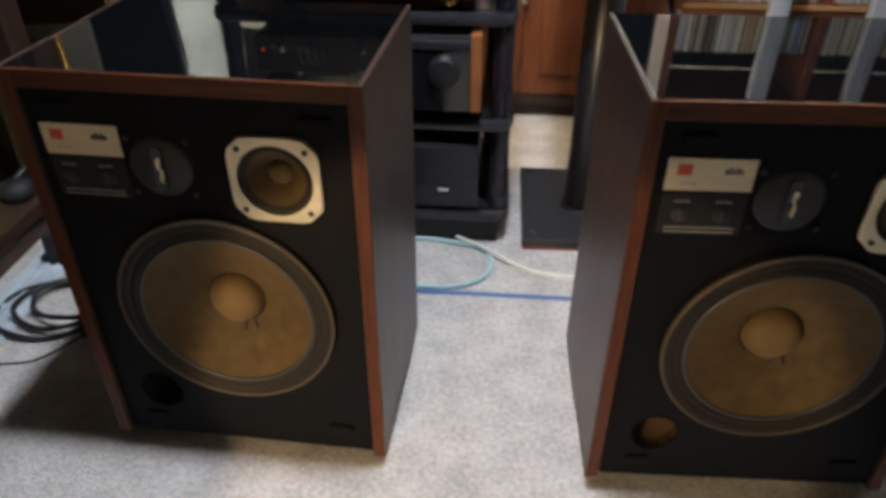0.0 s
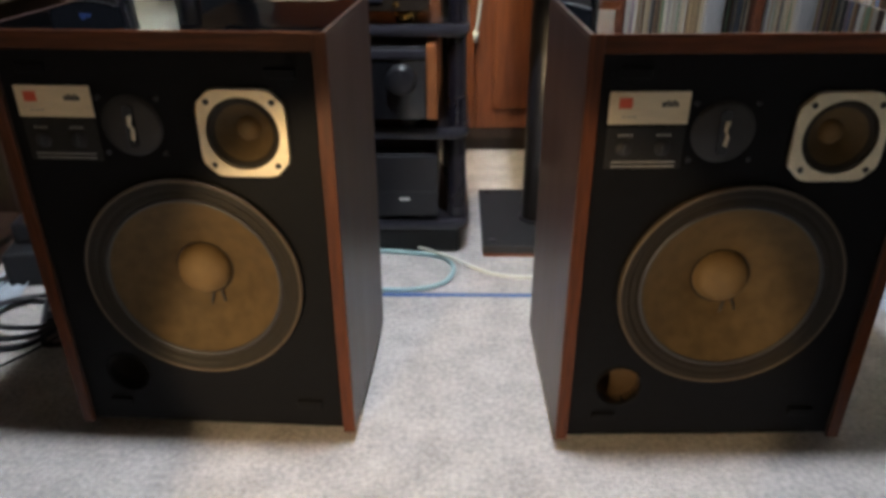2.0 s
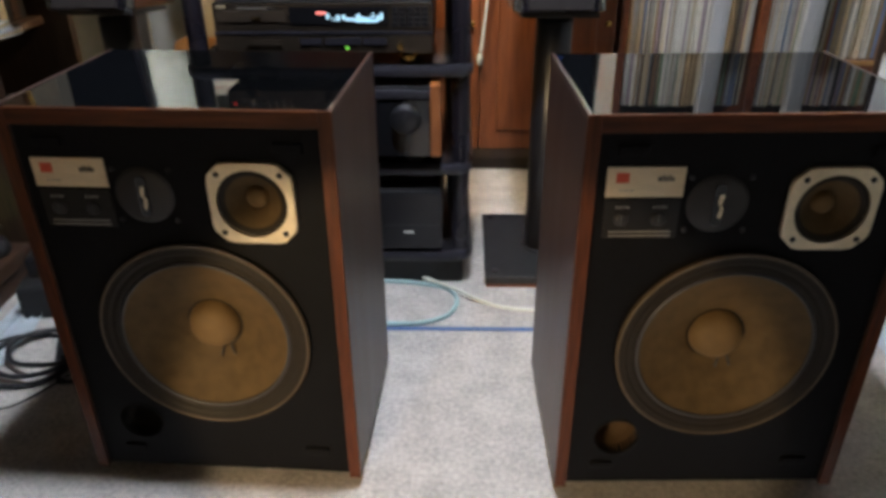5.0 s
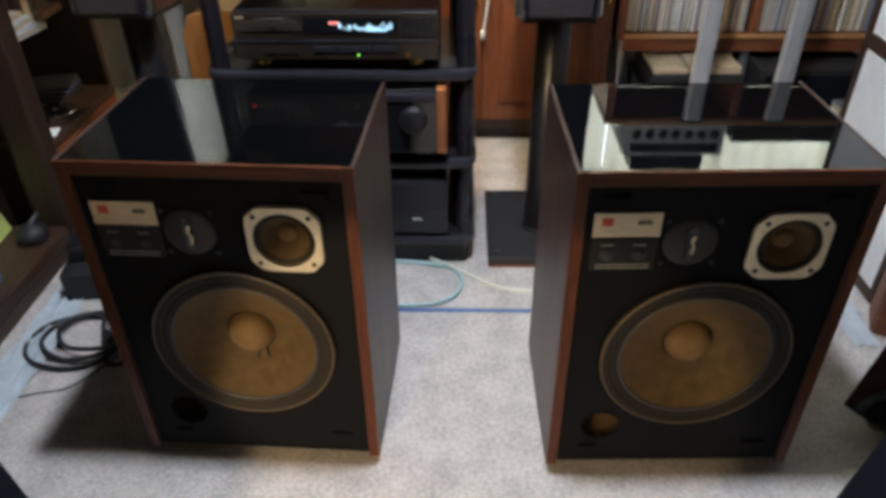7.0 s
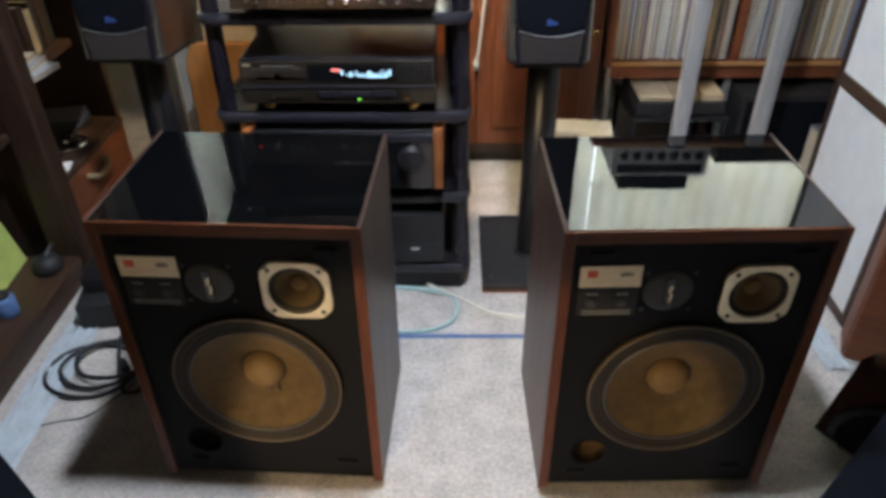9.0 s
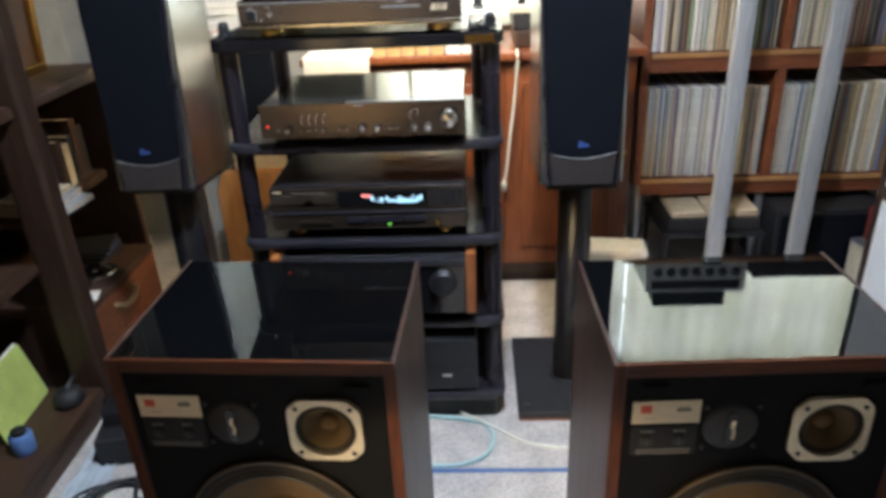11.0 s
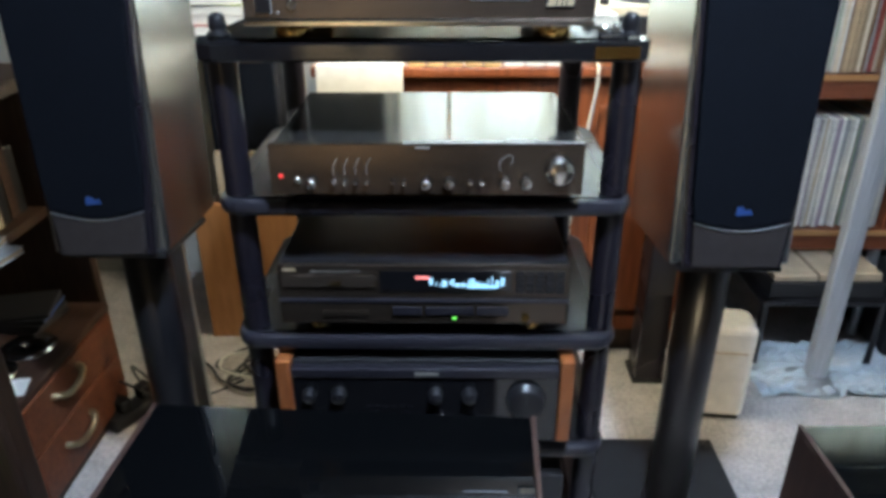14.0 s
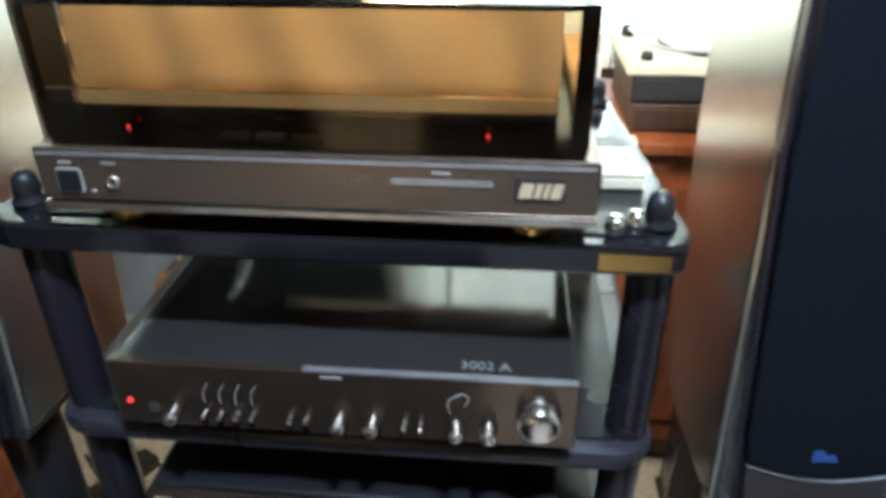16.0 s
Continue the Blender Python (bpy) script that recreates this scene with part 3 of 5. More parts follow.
    tw = part("tweeter_plate", lathe([(0, 0.004), (0.036, 0.004), (0.041, 0.002), (0.042, 0)], (tx, BY, tz), "y", 40), TW_PLATE, sp, "round dark olive tweeter plate")
    part("slot", plate(rounded(-0.007, 0.007, -0.030, 0.030, 0.006), 0.003, (tx, BY - 0.007, tz), True), BLACK_GLOSS, tw)
    part("diffraction_wedge", plate([(-0.002, -0.016), (0.002, -0.018), (0.004, -0.004), (0.000, 0.002), (0.003, 0.016), (-0.003, 0.015), (-0.004, 0.004), (0.000, -0.002)], 0.004, (tx + 0.002, BY - 0.0108, tz), True, 0.001), FOIL, tw, "bright metal wedge in the slot")
    for dx, dz in ((-0.040, 0.038), (0.040, 0.038), (0.040, -0.038), (-0.040, -0.038)):
        part("screw", rod(0.0035, 0.003, (tx + dx, BY, tz + dz), "y", 10, 0.0008), BLACK_SATIN, tw)
    # foil label and level controls
    lab = part("foil_label", span(-0.1955, -0.0925, BY - 0.0022, BY, 0.544, 0.5865, 0.0006), FOIL, sp, "pale brushed foil label with red mark")
    part("red_mark", span(-0.1835, -0.1665, BY - 0.0032, BY - 0.0024, 0.565, 0.579), RED, lab)
    for k, (dx, w) in enumerate(((-0.1285, 0.0050), (-0.1225, 0.0028), (-0.1187, 0.0028), (-0.1149, 0.0028), (-0.1110, 0.0034))):
        part("print_bar", span(dx, dx + w, BY - 0.0032, BY - 0.0024, 0.567, 0.573 + 0.003 * (k % 2)), INK, lab)
    for k in range(3):
        part("print_bar", span(-0.178 + 0.007 * k, -0.174 + 0.007 * k, BY - 0.0030, BY - 0.0024, 0.553, 0.555), GREY_PRINT, lab)
    ctl = part("control_plate", span(-0.1945, -0.0935, BY - 0.002, BY, 0.483, 0.541, 0.0006), DARK_PLATE, sp, "dark level control plate")
    for x in (-0.171, -0.121):
        part("level_knob", lathe([(0, 0.004), (0.0085, 0.004), (0.0098, 0.003), (0.0105, 0.0)], (x, BY - 0.002, 0.512), "y", 22), BLACK_MATT, ctl)
        part("knob_slot", span(x - 0.0008, x + 0.0008, BY - 0.0072, BY - 0.0061, 0.506, 0.518), RACK_EDGE, ctl)
        for k in range(4):
            part("print_bar", span(x - 0.009 + 0.005 * k, x - 0.006 + 0.005 * k, BY - 0.0028, BY - 0.0022, 0.528, 0.531), GREY_PRINT, ctl)
    for z in (0.492, 0.486):
        part("print_line", span(-0.186, -0.102, BY - 0.0028, BY - 0.0022, z, z + 0.0016), GREY_PRINT, ctl)
    # port, small corner blocks
    qx, qz = -0.135, 0.122
    port = part("port_tube", lathe([(0.0375, 0.0), (0.0372, 0.0012), (0.0350, 0.0016), (0.0335, -0.004), (0.0335, -0.020)], (qx, BY, qz), "y", 40), BAFFLE, sp, "round bass port")
    part("port_lining", lathe([(0.0336, -0.004), (0.0334, -0.060), (0, -0.062)], (qx, BY, qz), "y", 30), port_material, port)
    for x, z, w, h in ((-0.155, 0.066, 0.036, 0.012), (0.158, 0.072, 0.040, 0.015), (-0.165, 0.610, 0.040, 0.014), (0.165, 0.606, 0.042, 0.014)):
        part("grille_fastener", span(x - w / 2, x + w / 2, BY - 0.005, BY, z - h / 2, z + h / 2, 0.002), BAFFLE, sp)
    return sp


big_speaker(pose(-0.3755, 0.677, 0, 0, 0, -2.6), RUBBER)
big_speaker(pose(0.4060, 0.660, 0, 0, 0, 1.6), AMBER_FOAM)

# ---- the hi-fi rack ----
RX0, RX1, RY0, RY1 = -0.592, 0.046, 1.332, 1.755
rack = thing("hifi_rack", "black five-shelf hi-fi rack with round posts and moulded shelf edges", "hi-fi rack")
LEVELS = [(1.000, 1.028), (0.768, 0.793), (0.527, 0.553), (0.298, 0.322), (0.068, 0.095)]
for k, (z0, z1) in enumerate(LEVELS):
    if k:
        outline, back = rounded(RX0, RX1, RY0, RY1, 0.045), RY1
    else:  # the top shelf is cut out at the back and tapers between its rear posts
        outline, back = [(RX0 + 0.03, RY0), (RX1 - 0.03, RY0), (RX1 - 0.008, RY0 + 0.008), (RX1, RY0 + 0.03), (RX1 - 0.030, 1.74), (-0.035, 1.74), (-0.045, 1.60),
                         (-0.495, 1.60), (-0.505, 1.74), (RX0 + 0.030, 1.74), (RX0, RY0 + 0.03), (RX0 + 0.008, RY0 + 0.008)], 1.61
    sh = part("shelf", plate(outline, z1 - z0, (0, 0, z0), False, 0.004 if k == 0 else 0.009), RACK_EDGE if k else BLACK_GLOSS, rack)
    part("shelf_top", plate(rounded(RX0 + 0.03, RX1 - 0.03, RY0 + 0.02, back - 0.02, 0.02), 0.003, (0, 0, z1 - 0.0005)), SHELF_TOP, sh)
POSTS = [(-0.560, 1.372), (0.018, 1.372), (-0.535, 1.715), (-0.005, 1.715)]
for x, y in POSTS:
    for (lo, _), (_, hi) in zip(LEVELS, LEVELS[1:]):
        part("post", rod(0.021, lo - hi - 0.003, (x, y, hi + 0.002), seg=24), RACK_POST, rack)
part("base_box", span(RX0 + 0.03, RX1 - 0.02, RY0 + 0.02, RY1 - 0.02, 0.0, 0.068, 0.01), BLACK_MATT, rack)
for x, y in POSTS:
    part("spike_knob", lathe([(0, 0.031), (0.006, 0.031), (0.011, 0.026), (0.013, 0.012), (0.010, 0.008), (0.016, 0.004), (0.016, 0), (0, 0)], (x, y, 1.0305), seg=20), BLACK_SATIN, rack)
part("name_plate", span(-0.036, 0.025, RY0 - 0.0022, RY0 + 0.0, 1.006, 1.022, 0.0005), BRASS, rack, "small gold name plate")


rb = thing("cream_box", "small cream box on the top rack shelf beside the turntable", "box", pose(-0.006, 1.475, 1.0312, 0, 0, 3))
part("body", box(0.042, 0.070, 0.013, (0, 0, 0), 0.003), CREAM, rb)
part("lid", box(0.043, 0.071, 0.004, (0, 0, 0.0133), 0.0015), CREAM, rb)
for x, y, h in ((-0.022, 1.352, 0.017), (-0.004, 1.358, 0.019)):
    cy = thing("metal_cone", "small polished metal cone foot standing on the rack shelf", "cone foot", pose(x, y, 1.0306), "spare cone feet")
    part("body", lathe([(0, 0), (0.0075, 0), (0.0085, 0.003), (0.0080, h * 0.7), (0.0055, h), (0, h)], seg=20), CHROME, cy)
    part("collar", lathe([(0.0084, 0.004), (0.0092, 0.005), (0.0092, 0.007), (0.0084, 0.008)], seg=20), BLACK_SATIN, cy)


def feet(parent, spots, r, z0, z1, material, label=""):
    for x, y in spots:
        part("foot", lathe([(0, 0), (r * 0.8, 0), (r, (z1 - z0) * 0.25), (r * 0.92, z1 - z0), (0, z1 - z0)], (x, y, z0), seg=20), material, parent, label)


# turntable under its smoked lid
tt = thing("turntable", "dark bronze turntable with closed smoked acrylic lid and gold feet", "turntable")
TX0, TX1, TY0, TY1 = -0.508, -0.042, 1.322, 1.690
feet(tt, ((-0.451, 1.36), (-0.094, 1.36), (-0.451, 1.565), (-0.094, 1.565)), 0.026, 1.0305, 1.050, BRASS, "gold plated foot")
part("chrome_trim", span(TX0, TX1, TY0 - 0.002, TY1, 1.0505, 1.0575, 0.001), CHROME, tt, "bright chrome trim strip")
plinth = part("plinth", span(TX0, TX1, TY0, TY1, 1.058, 1.106, 0.003), TT_FACE, tt, "dark bronze front panel and plinth")
part("edge_line", span(TX0 + 0.004, TX1 - 0.004, TY0 - 0.0012, TY0 - 0.0002, 1.0995, 1.1025), ALU, plinth)
part("power_button", plate(rounded(-0.489, -0.470, 1.068, 1.087, 0.002), 0.003, (0, TY0 - 0.003, 0), True), BLACK_SATIN, plinth)
part("button_rim", plate(rounded(-0.4905, -0.4685, 1.0665, 1.0885, 0.003), 0.0012, (0, TY0 - 0.0014, 0), True), GREY_PRINT, plinth)
part("jack", lathe([(0.002, 0.0004), (0.0025, 0.003), (0.0055, 0.003), (0.0065, 0.0)], (-0.4425, TY0, 1.077), "y", 18), CHROME, plinth)
part("lamp_dot", rod(0.002, 0.002, (-0.461, TY0, 1.068), "y", 10), GREY_PRINT, plinth)
for x, w in ((-0.486, 0.011), (-0.449, 0.012)):
    part("print_bar", span(x, x + w, TY0 - 0.0010, TY0 - 0.0003, 1.0925, 1.0945), GREY_PRINT, plinth)
part("slider_groove", plate(rounded(-0.208, -0.126, 1.0835, 1.0885, 0.002), 0.0012, (0, TY0 - 0.0014, 0), True), ALU, plinth)
part("print_bar", span(-0.175, -0.160, TY0 - 0.0010, TY0 - 0.0003, 1.0935, 1.0955), GREY_PRINT, plinth)
badge = part("badge", plate(rounded(-0.109, -0.070, 1.073, 1.092, 0.002), 0.0015, (0, TY0 - 0.0017, 0), True), FRAME_BLACK, plinth)
for k, (x, w) in enumerate(((-0.106, 0.010), (-0.094, 0.005), (-0.087, 0.004), (-0.081, 0.008))):
    part("badge_stroke", plate([(x, 1.076), (x + w, 1.076), (x + w + 0.003, 1.089), (x + 0.003, 1.089)], 0.0008, (0, TY0 - 0.0027, 0), True), FOIL, badge)
part("deck", span(TX0 + 0.012, TX1 - 0.012, TY0 + 0.012, TY1 - 0.01, 1.1055, 1.110), BLACK_GLOSS, tt)
# deck, platter and record wear the amber of the lamplight under the lid
dk = part("deck_plate", span(-0.484, -0.076, 1.374, 1.672, 1.1105, 1.127, 0.002), AMBER_LIT_DECK, tt, "satin deck plate coloured amber for the lamp glow")
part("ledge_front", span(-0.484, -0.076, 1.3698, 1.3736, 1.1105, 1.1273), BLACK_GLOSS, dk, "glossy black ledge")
# translucent lace on this strip makes it look brightly lit
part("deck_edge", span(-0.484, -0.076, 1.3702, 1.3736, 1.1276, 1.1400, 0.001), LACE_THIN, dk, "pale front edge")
# added panel that stands in for the amber lamp glow inside the lid
part("glow_panel", span(-0.484, -0.076, 1.3745, 1.3775, 1.1404, 1.2170, 0.0008), AMBER_GLOW, tt, "added amber translucent panel standing in for the lamp glow")
platter = part("platter", lathe([(0, 0.0), (0.140, 0.0), (0.142, 0.001), (0.142, 0.0025), (0.139, 0.003), (0, 0.003)], (-0.275, 1.525, 1.1272), seg=56), AMBER_LIT_DECK, tt, "machined platter rim coloured amber for the lamp glow")
part("record", rod(0.136, 0.0022, (-0.275, 1.525, 1.1303), seg=56), AMBER_LIT_VINYL, platter, "record on the platter, coloured amber for the lamp glow")
part("record_label", rod(0.022, 0.0008, (-0.275, 1.56, 1.1326), seg=36), ORANGE_LABEL, platter, "orange record label")
part("spindle", lathe([(0.0036, 0), (0.0036, 0.010), (0.001, 0.014), (0, 0.014)], (-0.275, 1.56, 1.1335), seg=12), CHROME, platter)
for x in (-0.440, -0.132):
    part("indicator", rod(0.0016, 0.003, (x, 1.360, 1.1102), seg=10), LED_RED, tt)
for x in (-0.34, -0.31, -0.28):
    part("push_button", span(x - 0.012, x + 0.012, 1.337, 1.349, 1.1102, 1.1145, 0.001), BLACK_SATIN, tt)
LX0, LX1, LY0, LY1, LZ0, LZ1 = -0.497, -0.053, 1.328, 1.684, 1.1065, 1.222
lid = part("lid", span(LX0, LX1, LY0, LY1, LZ1 - 0.004, LZ1, 0.001), ACRYLIC, tt, "smoked clear acrylic dust cover")
part("lid_front", span(LX0, LX1, LY0, LY0 + 0.004, LZ0 + 0.001, LZ1 - 0.0045), ACRYLIC, lid)
part("lid_back", span(LX0, LX1, LY1 - 0.004, LY1, LZ0 + 0.001, LZ1 - 0.0045), ACRYLIC, lid)
part("lid_side", span(LX0, LX0 + 0.010, LY0 + 0.0045, LY1 - 0.0045, LZ0 + 0.004, LZ1 - 0.0045), BLACK_GLOSS, lid, "dark smoked lid side")
part("lid_side", span(LX1 - 0.014, LX1, LY0 + 0.0045, LY1 - 0.0045, LZ0 + 0.004, LZ1 - 0.0045), BLACK_GLOSS, lid, "dark smoked lid side")

# preamplifier
pre = thing("preamplifier", "bronze-black preamplifier with a row of chrome knobs and glossy lid", "amplifier")
PY = 1.318
feet(pre, ((-0.46, 1.36), (-0.07, 1.36), (-0.46, 1.60), (-0.07, 1.60)), 0.018, 0.7952, 0.810, RUBBER)
part("case", span(-0.492, -0.042, PY + 0.012, 1.640, 0.8105, 0.886, 0.002), PREAMP_TOP, pre, "glossy black enamelled case")
face = part("faceplate", span(-0.495, -0.040, PY, PY + 0.0115, 0.8115, 0.889, 0.0015), PREAMP_FACE, pre, "bronze anodised faceplate")
part("top_edge_strip", span(-0.30, -0.042, PY - 0.0006, PY + 0.006, 0.8892, 0.8912), ALU, face)
for x in (-0.434, -0.268, -0.235, -0.154, -0.123):
    kn = part("knob", lathe([(0, 0.0215), (0.0028, 0.0212), (0.0052, 0.0202), (0.0070, 0.0184), (0.0080, 0.0155), (0.0085, 0.003), (0.0095, 0.0), (0, 0)], (x, PY, 0.833), "y", 24), CHROME, face, "polished chrome knob")
    part("pointer", span(x - 0.0006, x + 0.0006, PY - 0.0205, PY - 0.0175, 0.8375, 0.8408), INK, kn)
vol = part("volume_knob", lathe([(0, 0.0235), (0.006, 0.0232), (0.012, 0.0224), (0.017, 0.0210), (0.0195, 0.0185), (0.0205, 0.003), (0.022, 0.0), (0, 0)], (-0.076, PY, 0.852), "y", 40), CHROME, face, "large spun chrome volume knob")
part("pointer", span(-0.0768, -0.0752, PY - 0.0232, PY - 0.0200, 0.861, 0.870), INK, vol)
for x in (-0.402, -0.386, -0.370, -0.354, -0.316, -0.300, -0.204, -0.188):
    part("toggle", lathe([(0, 0.0132), (0.0016, 0.0128), (0.0027, 0.0115), (0.0030, 0.0095), (0.0022, 0.002), (0.0042, 0.0), (0, 0)], (x, PY, 0.833), "y", 14), CHROME, face)
part("indicator", rod(0.0028, 0.002, (-0.479, PY, 0.841), "y", 10), LED_RED, face)
part("jack", lathe([(0.002, 0.0004), (0.0024, 0.002), (0.0050, 0.002), (0.0058, 0.0)], (-0.456, PY, 0.834), "y", 16), CHROME, face)
for k in range(4):
    part("print_arc", tube([(-0.402 + 0.016 * k, PY - 0.0006, 0.843), (-0.402 + 0.016 * k, PY - 0.0006, 0.856), (-0.396 + 0.016 * k, PY - 0.0006, 0.868)], 0.0006, 5, 4), GREY_PRINT, face)
part("print_arc", tube([(-0.160, PY - 0.0006, 0.848), (-0.162, PY - 0.0006, 0.862), (-0.150, PY - 0.0006, 0.872), (-0.142, PY - 0.0006, 0.868), (-0.146, PY - 0.0006, 0.858)], 0.0006, 5, 4), GREY_PRINT, face)
part("print_bar", span(-0.283, -0.262, PY - 0.0010, PY - 0.0003, 0.8825, 0.8855), GREY_PRINT, face)
txt = bpy.data.curves.new("model_number", "FONT")
txt.body, txt.size, txt.extrude, txt.align_x = "3002 A", 0.0165, 0.0003, "CENTER"
txt_ob = new("model_number", txt)
txt_ob.matrix_world = pose(-0.128, PY + 0.020, 0.8868, 0, 0, 0)
dg = bpy.context.evaluated_depsgraph_get()
txt_me = bpy.data.meshes.new_from_object(txt_ob.evaluated_get(dg))
txt_me.materials.clear()
txt_me.materials.append(ALU)
letters = new("model_number_print", txt_me)
letters.matrix_world = txt_ob.matrix_world.copy()
letters.parent = pre
tagged(letters, "pale printed model number")
bpy.data.objects.remove(txt_ob)

# compact disc player
cd = thing("cd_player", "black compact disc player with lit display and gold feet", "CD player")
CY = 1.338
feet(cd, ((-0.452, 1.37), (-0.098, 1.37), (-0.452, 1.60), (-0.098, 1.60)), 0.020, 0.5552, 0.580, BRASS, "gold plated foot")
part("case", span(-0.505, -0.045, CY + 0.012, 1.640, 0.5802, 0.688, 0.003), BLACK_SATIN, cd)
cface = part("fascia", span(-0.507, -0.043, CY, CY + 0.0115, 0.626, 0.684, 0.002), CD_FACE, cd, "black upper fascia")
part("lower_fascia", span(-0.507, -0.043, CY - 0.006, CY + 0.0115, 0.581, 0.6255, 0.003), CD_FACE, cd)
part("ledge", span(-0.507, -0.043, CY - 0.008, CY - 0.0005, 0.6215, 0.6262, 0.001), RACK_EDGE, cd)
# bronze tray colour stands in for the golden reflection at this end
tray = part("disc_tray", span(-0.500, -0.352, CY - 0.003, CY - 0.0002, 0.646, 0.668, 0.001), TT_FACE, cface)
part("print_bar", span(-0.498, -0.478, CY - 0.0010, CY - 0.0003, 0.674, 0.679), FOIL, cface)
part("print_bar", span(-0.455, -0.375, CY - 0.0010, CY - 0.0003, 0.673, 0.6745), GREY_PRINT, cface)
part("tray_oval", plate(rounded(-0.425, -0.405, 0.650, 0.656, 0.0028), 0.001, (0, CY - 0.0045, 0), True), BRASS, tray)
win_d = part("display_window", span(-0.345, -0.135, CY - 0.002, CY - 0.0002, 0.640, 0.676, 0.0008), BLACK_GLOSS, cface)
part("display_sector", span(-0.288, -0.266, CY - 0.0032, CY - 0.0022, 0.6615, 0.6665), DISPLAY_RED, win_d)
random.seed(5)
x = -0.266
while x < -0.152:
    w = random.choice((0.0022, 0.004, 0.006, 0.0075))
    z = random.choice((0.648, 0.650, 0.652))
    part("display_digit", span(x, x + w, CY - 0.0032, CY - 0.0022, z, z + random.choice((0.006, 0.011, 0.014))), DISPLAY, win_d)
    x += w + random.choice((0.0014, 0.0022, 0.004))
part("display_bar", span(-0.205, -0.158, CY - 0.0032, CY - 0.0022, 0.6455, 0.650), DISPLAY, win_d)
for i in range(5):
    for j in range(4):
        part("key", span(-0.128 + 0.0158 * i, -0.115 + 0.0158 * i, CY - 0.003, CY - 0.0002, 0.636 + 0.0105 * j, 0.644 + 0.0105 * j, 0.0008), BLACK_SATIN, cface)
for x0, x1 in ((-0.325, -0.278), (-0.272, -0.195), (-0.190, -0.140)):
    part("transport_key", span(x0, x1, CY - 0.010, CY - 0.0062, 0.600, 0.6135, 0.001), RACK_EDGE, cd)
part("wide_key", span(-0.44, -0.365, CY - 0.009, CY - 0.0062, 0.596, 0.606, 0.001), CD_FACE, cd)
part("indicator", span(-0.2285, -0.2225, CY - 0.0078, CY - 0.0062, 0.5905, 0.5945), LED_GREEN, cd)
part("phones_knob", lathe([(0, 0.010), (0.005, 0.010), (0.006, 0.008), (0.0065, 0), (0, 0)], (-0.112, CY - 0.006, 0.596), "y", 18), BRASS, cd)

# integrated amplifier with wooden cheeks
ia = thing("integrated_amplifier", "black integrated amplifier with orange walnut side cheeks", "amplifier")
IY = 1.318
feet(ia, ((-0.46, 1.37), (-0.09, 1.37), (-0.46, 1.62), (-0.09, 1.62)), 0.02, 0.3242, 0.350, RUBBER)
part("case", span(-0.498, -0.050, IY + 0.015, 1.660, 0.3505, 0.508, 0.002), BLACK_MATT, ia)
part("side_cheek", span(-0.523, -0.4985, IY - 0.004, 1.665, 0.352, 0.517, 0.003), CHEEK, ia, "orange walnut side cheek")
part("side_cheek", span(-0.0495, -0.026, IY - 0.004, 1.665, 0.352, 0.517, 0.003), CHEEK, ia, "orange walnut side cheek")
iface = part("fascia", span(-0.4975, -0.0505, IY, IY + 0.0145, 0.353, 0.484, 0.001), BLACK_GLOSS, ia)
part("top_bar", span(-0.4975, -0.0505, IY - 0.004, IY + 0.0145, 0.4845, 0.5035, 0.004), RACK_EDGE, ia, "rounded dark grey bar above the fascia")
part("print_bar", span(-0.292, -0.252, IY - 0.0050, IY - 0.0042, 0.492, 0.498), GREY_PRINT, ia)
for x, z, r in ((-0.470, 0.452, 0.010), (-0.420, 0.452, 0.012), (-0.257, 0.452, 0.012), (-0.200, 0.452, 0.012), (-0.105, 0.440, 0.030), (-0.462, 0.395, 0.009), (-0.418, 0.395, 0.009), (-0.362, 0.395, 0.010), (-0.308, 0.395, 0.010), (-0.252, 0.395, 0.009), (-0.198, 0.395, 0.009)):
    kn = part("knob", lathe([(0, 0.018), (r * 0.85, 0.018), (r, 0.016), (r, 0.002), (r * 1.15, 0), (0, 0)], (x, IY, z), "y", 26), BLACK_SATIN, iface)
    part("pointer", span(x - 0.0007, x + 0.0007, IY - 0.0192, IY - 0.0181, z, z + r * 0.8), RACK_EDGE, kn)
for k in range(6):
    part("print_bar", span(-0.375 + 0.014 * k, -0.367 + 0.014 * k, IY - 0.0010, IY - 0.0003, 0.425, 0.4268), RACK_EDGE, iface)

# power amplifier at the bottom
pa = thing("power_amplifier", "plain black power amplifier on the bottom rack shelf", "amplifier")
feet(pa, ((-0.43, 1.38), (-0.07, 1.38), (-0.43, 1.62), (-0.07, 1.62)), 0.02, 0.0972, 0.108, RUBBER)
part("case", span(-0.472, -0.028, 1.345, 1.665, 0.1085, 0.262, 0.003), BLACK_MATT, pa)
pf = part("fascia", span(-0.474, -0.026, 1.333, 1.3445, 0.1085, 0.258, 0.003), BLACK_SATIN, pa)
part("groove_line", span(-0.470, -0.030, 1.3318, 1.3328, 0.170, 0.1715), RACK_EDGE, pf)
part("badge", span(-0.118, -0.094, 1.3316, 1.3328, 0.150, 0.156), PAPER, pf, "small pale badge")
for k in range(9):
    part("vent_slat", span(-0.45, -0.05, 1.39 + 0.028 * k, 1.402 + 0.028 * k, 0.2622, 0.265), BLACK_SATIN, pa)

# ---- stand-mounted monitors beside the rack ----


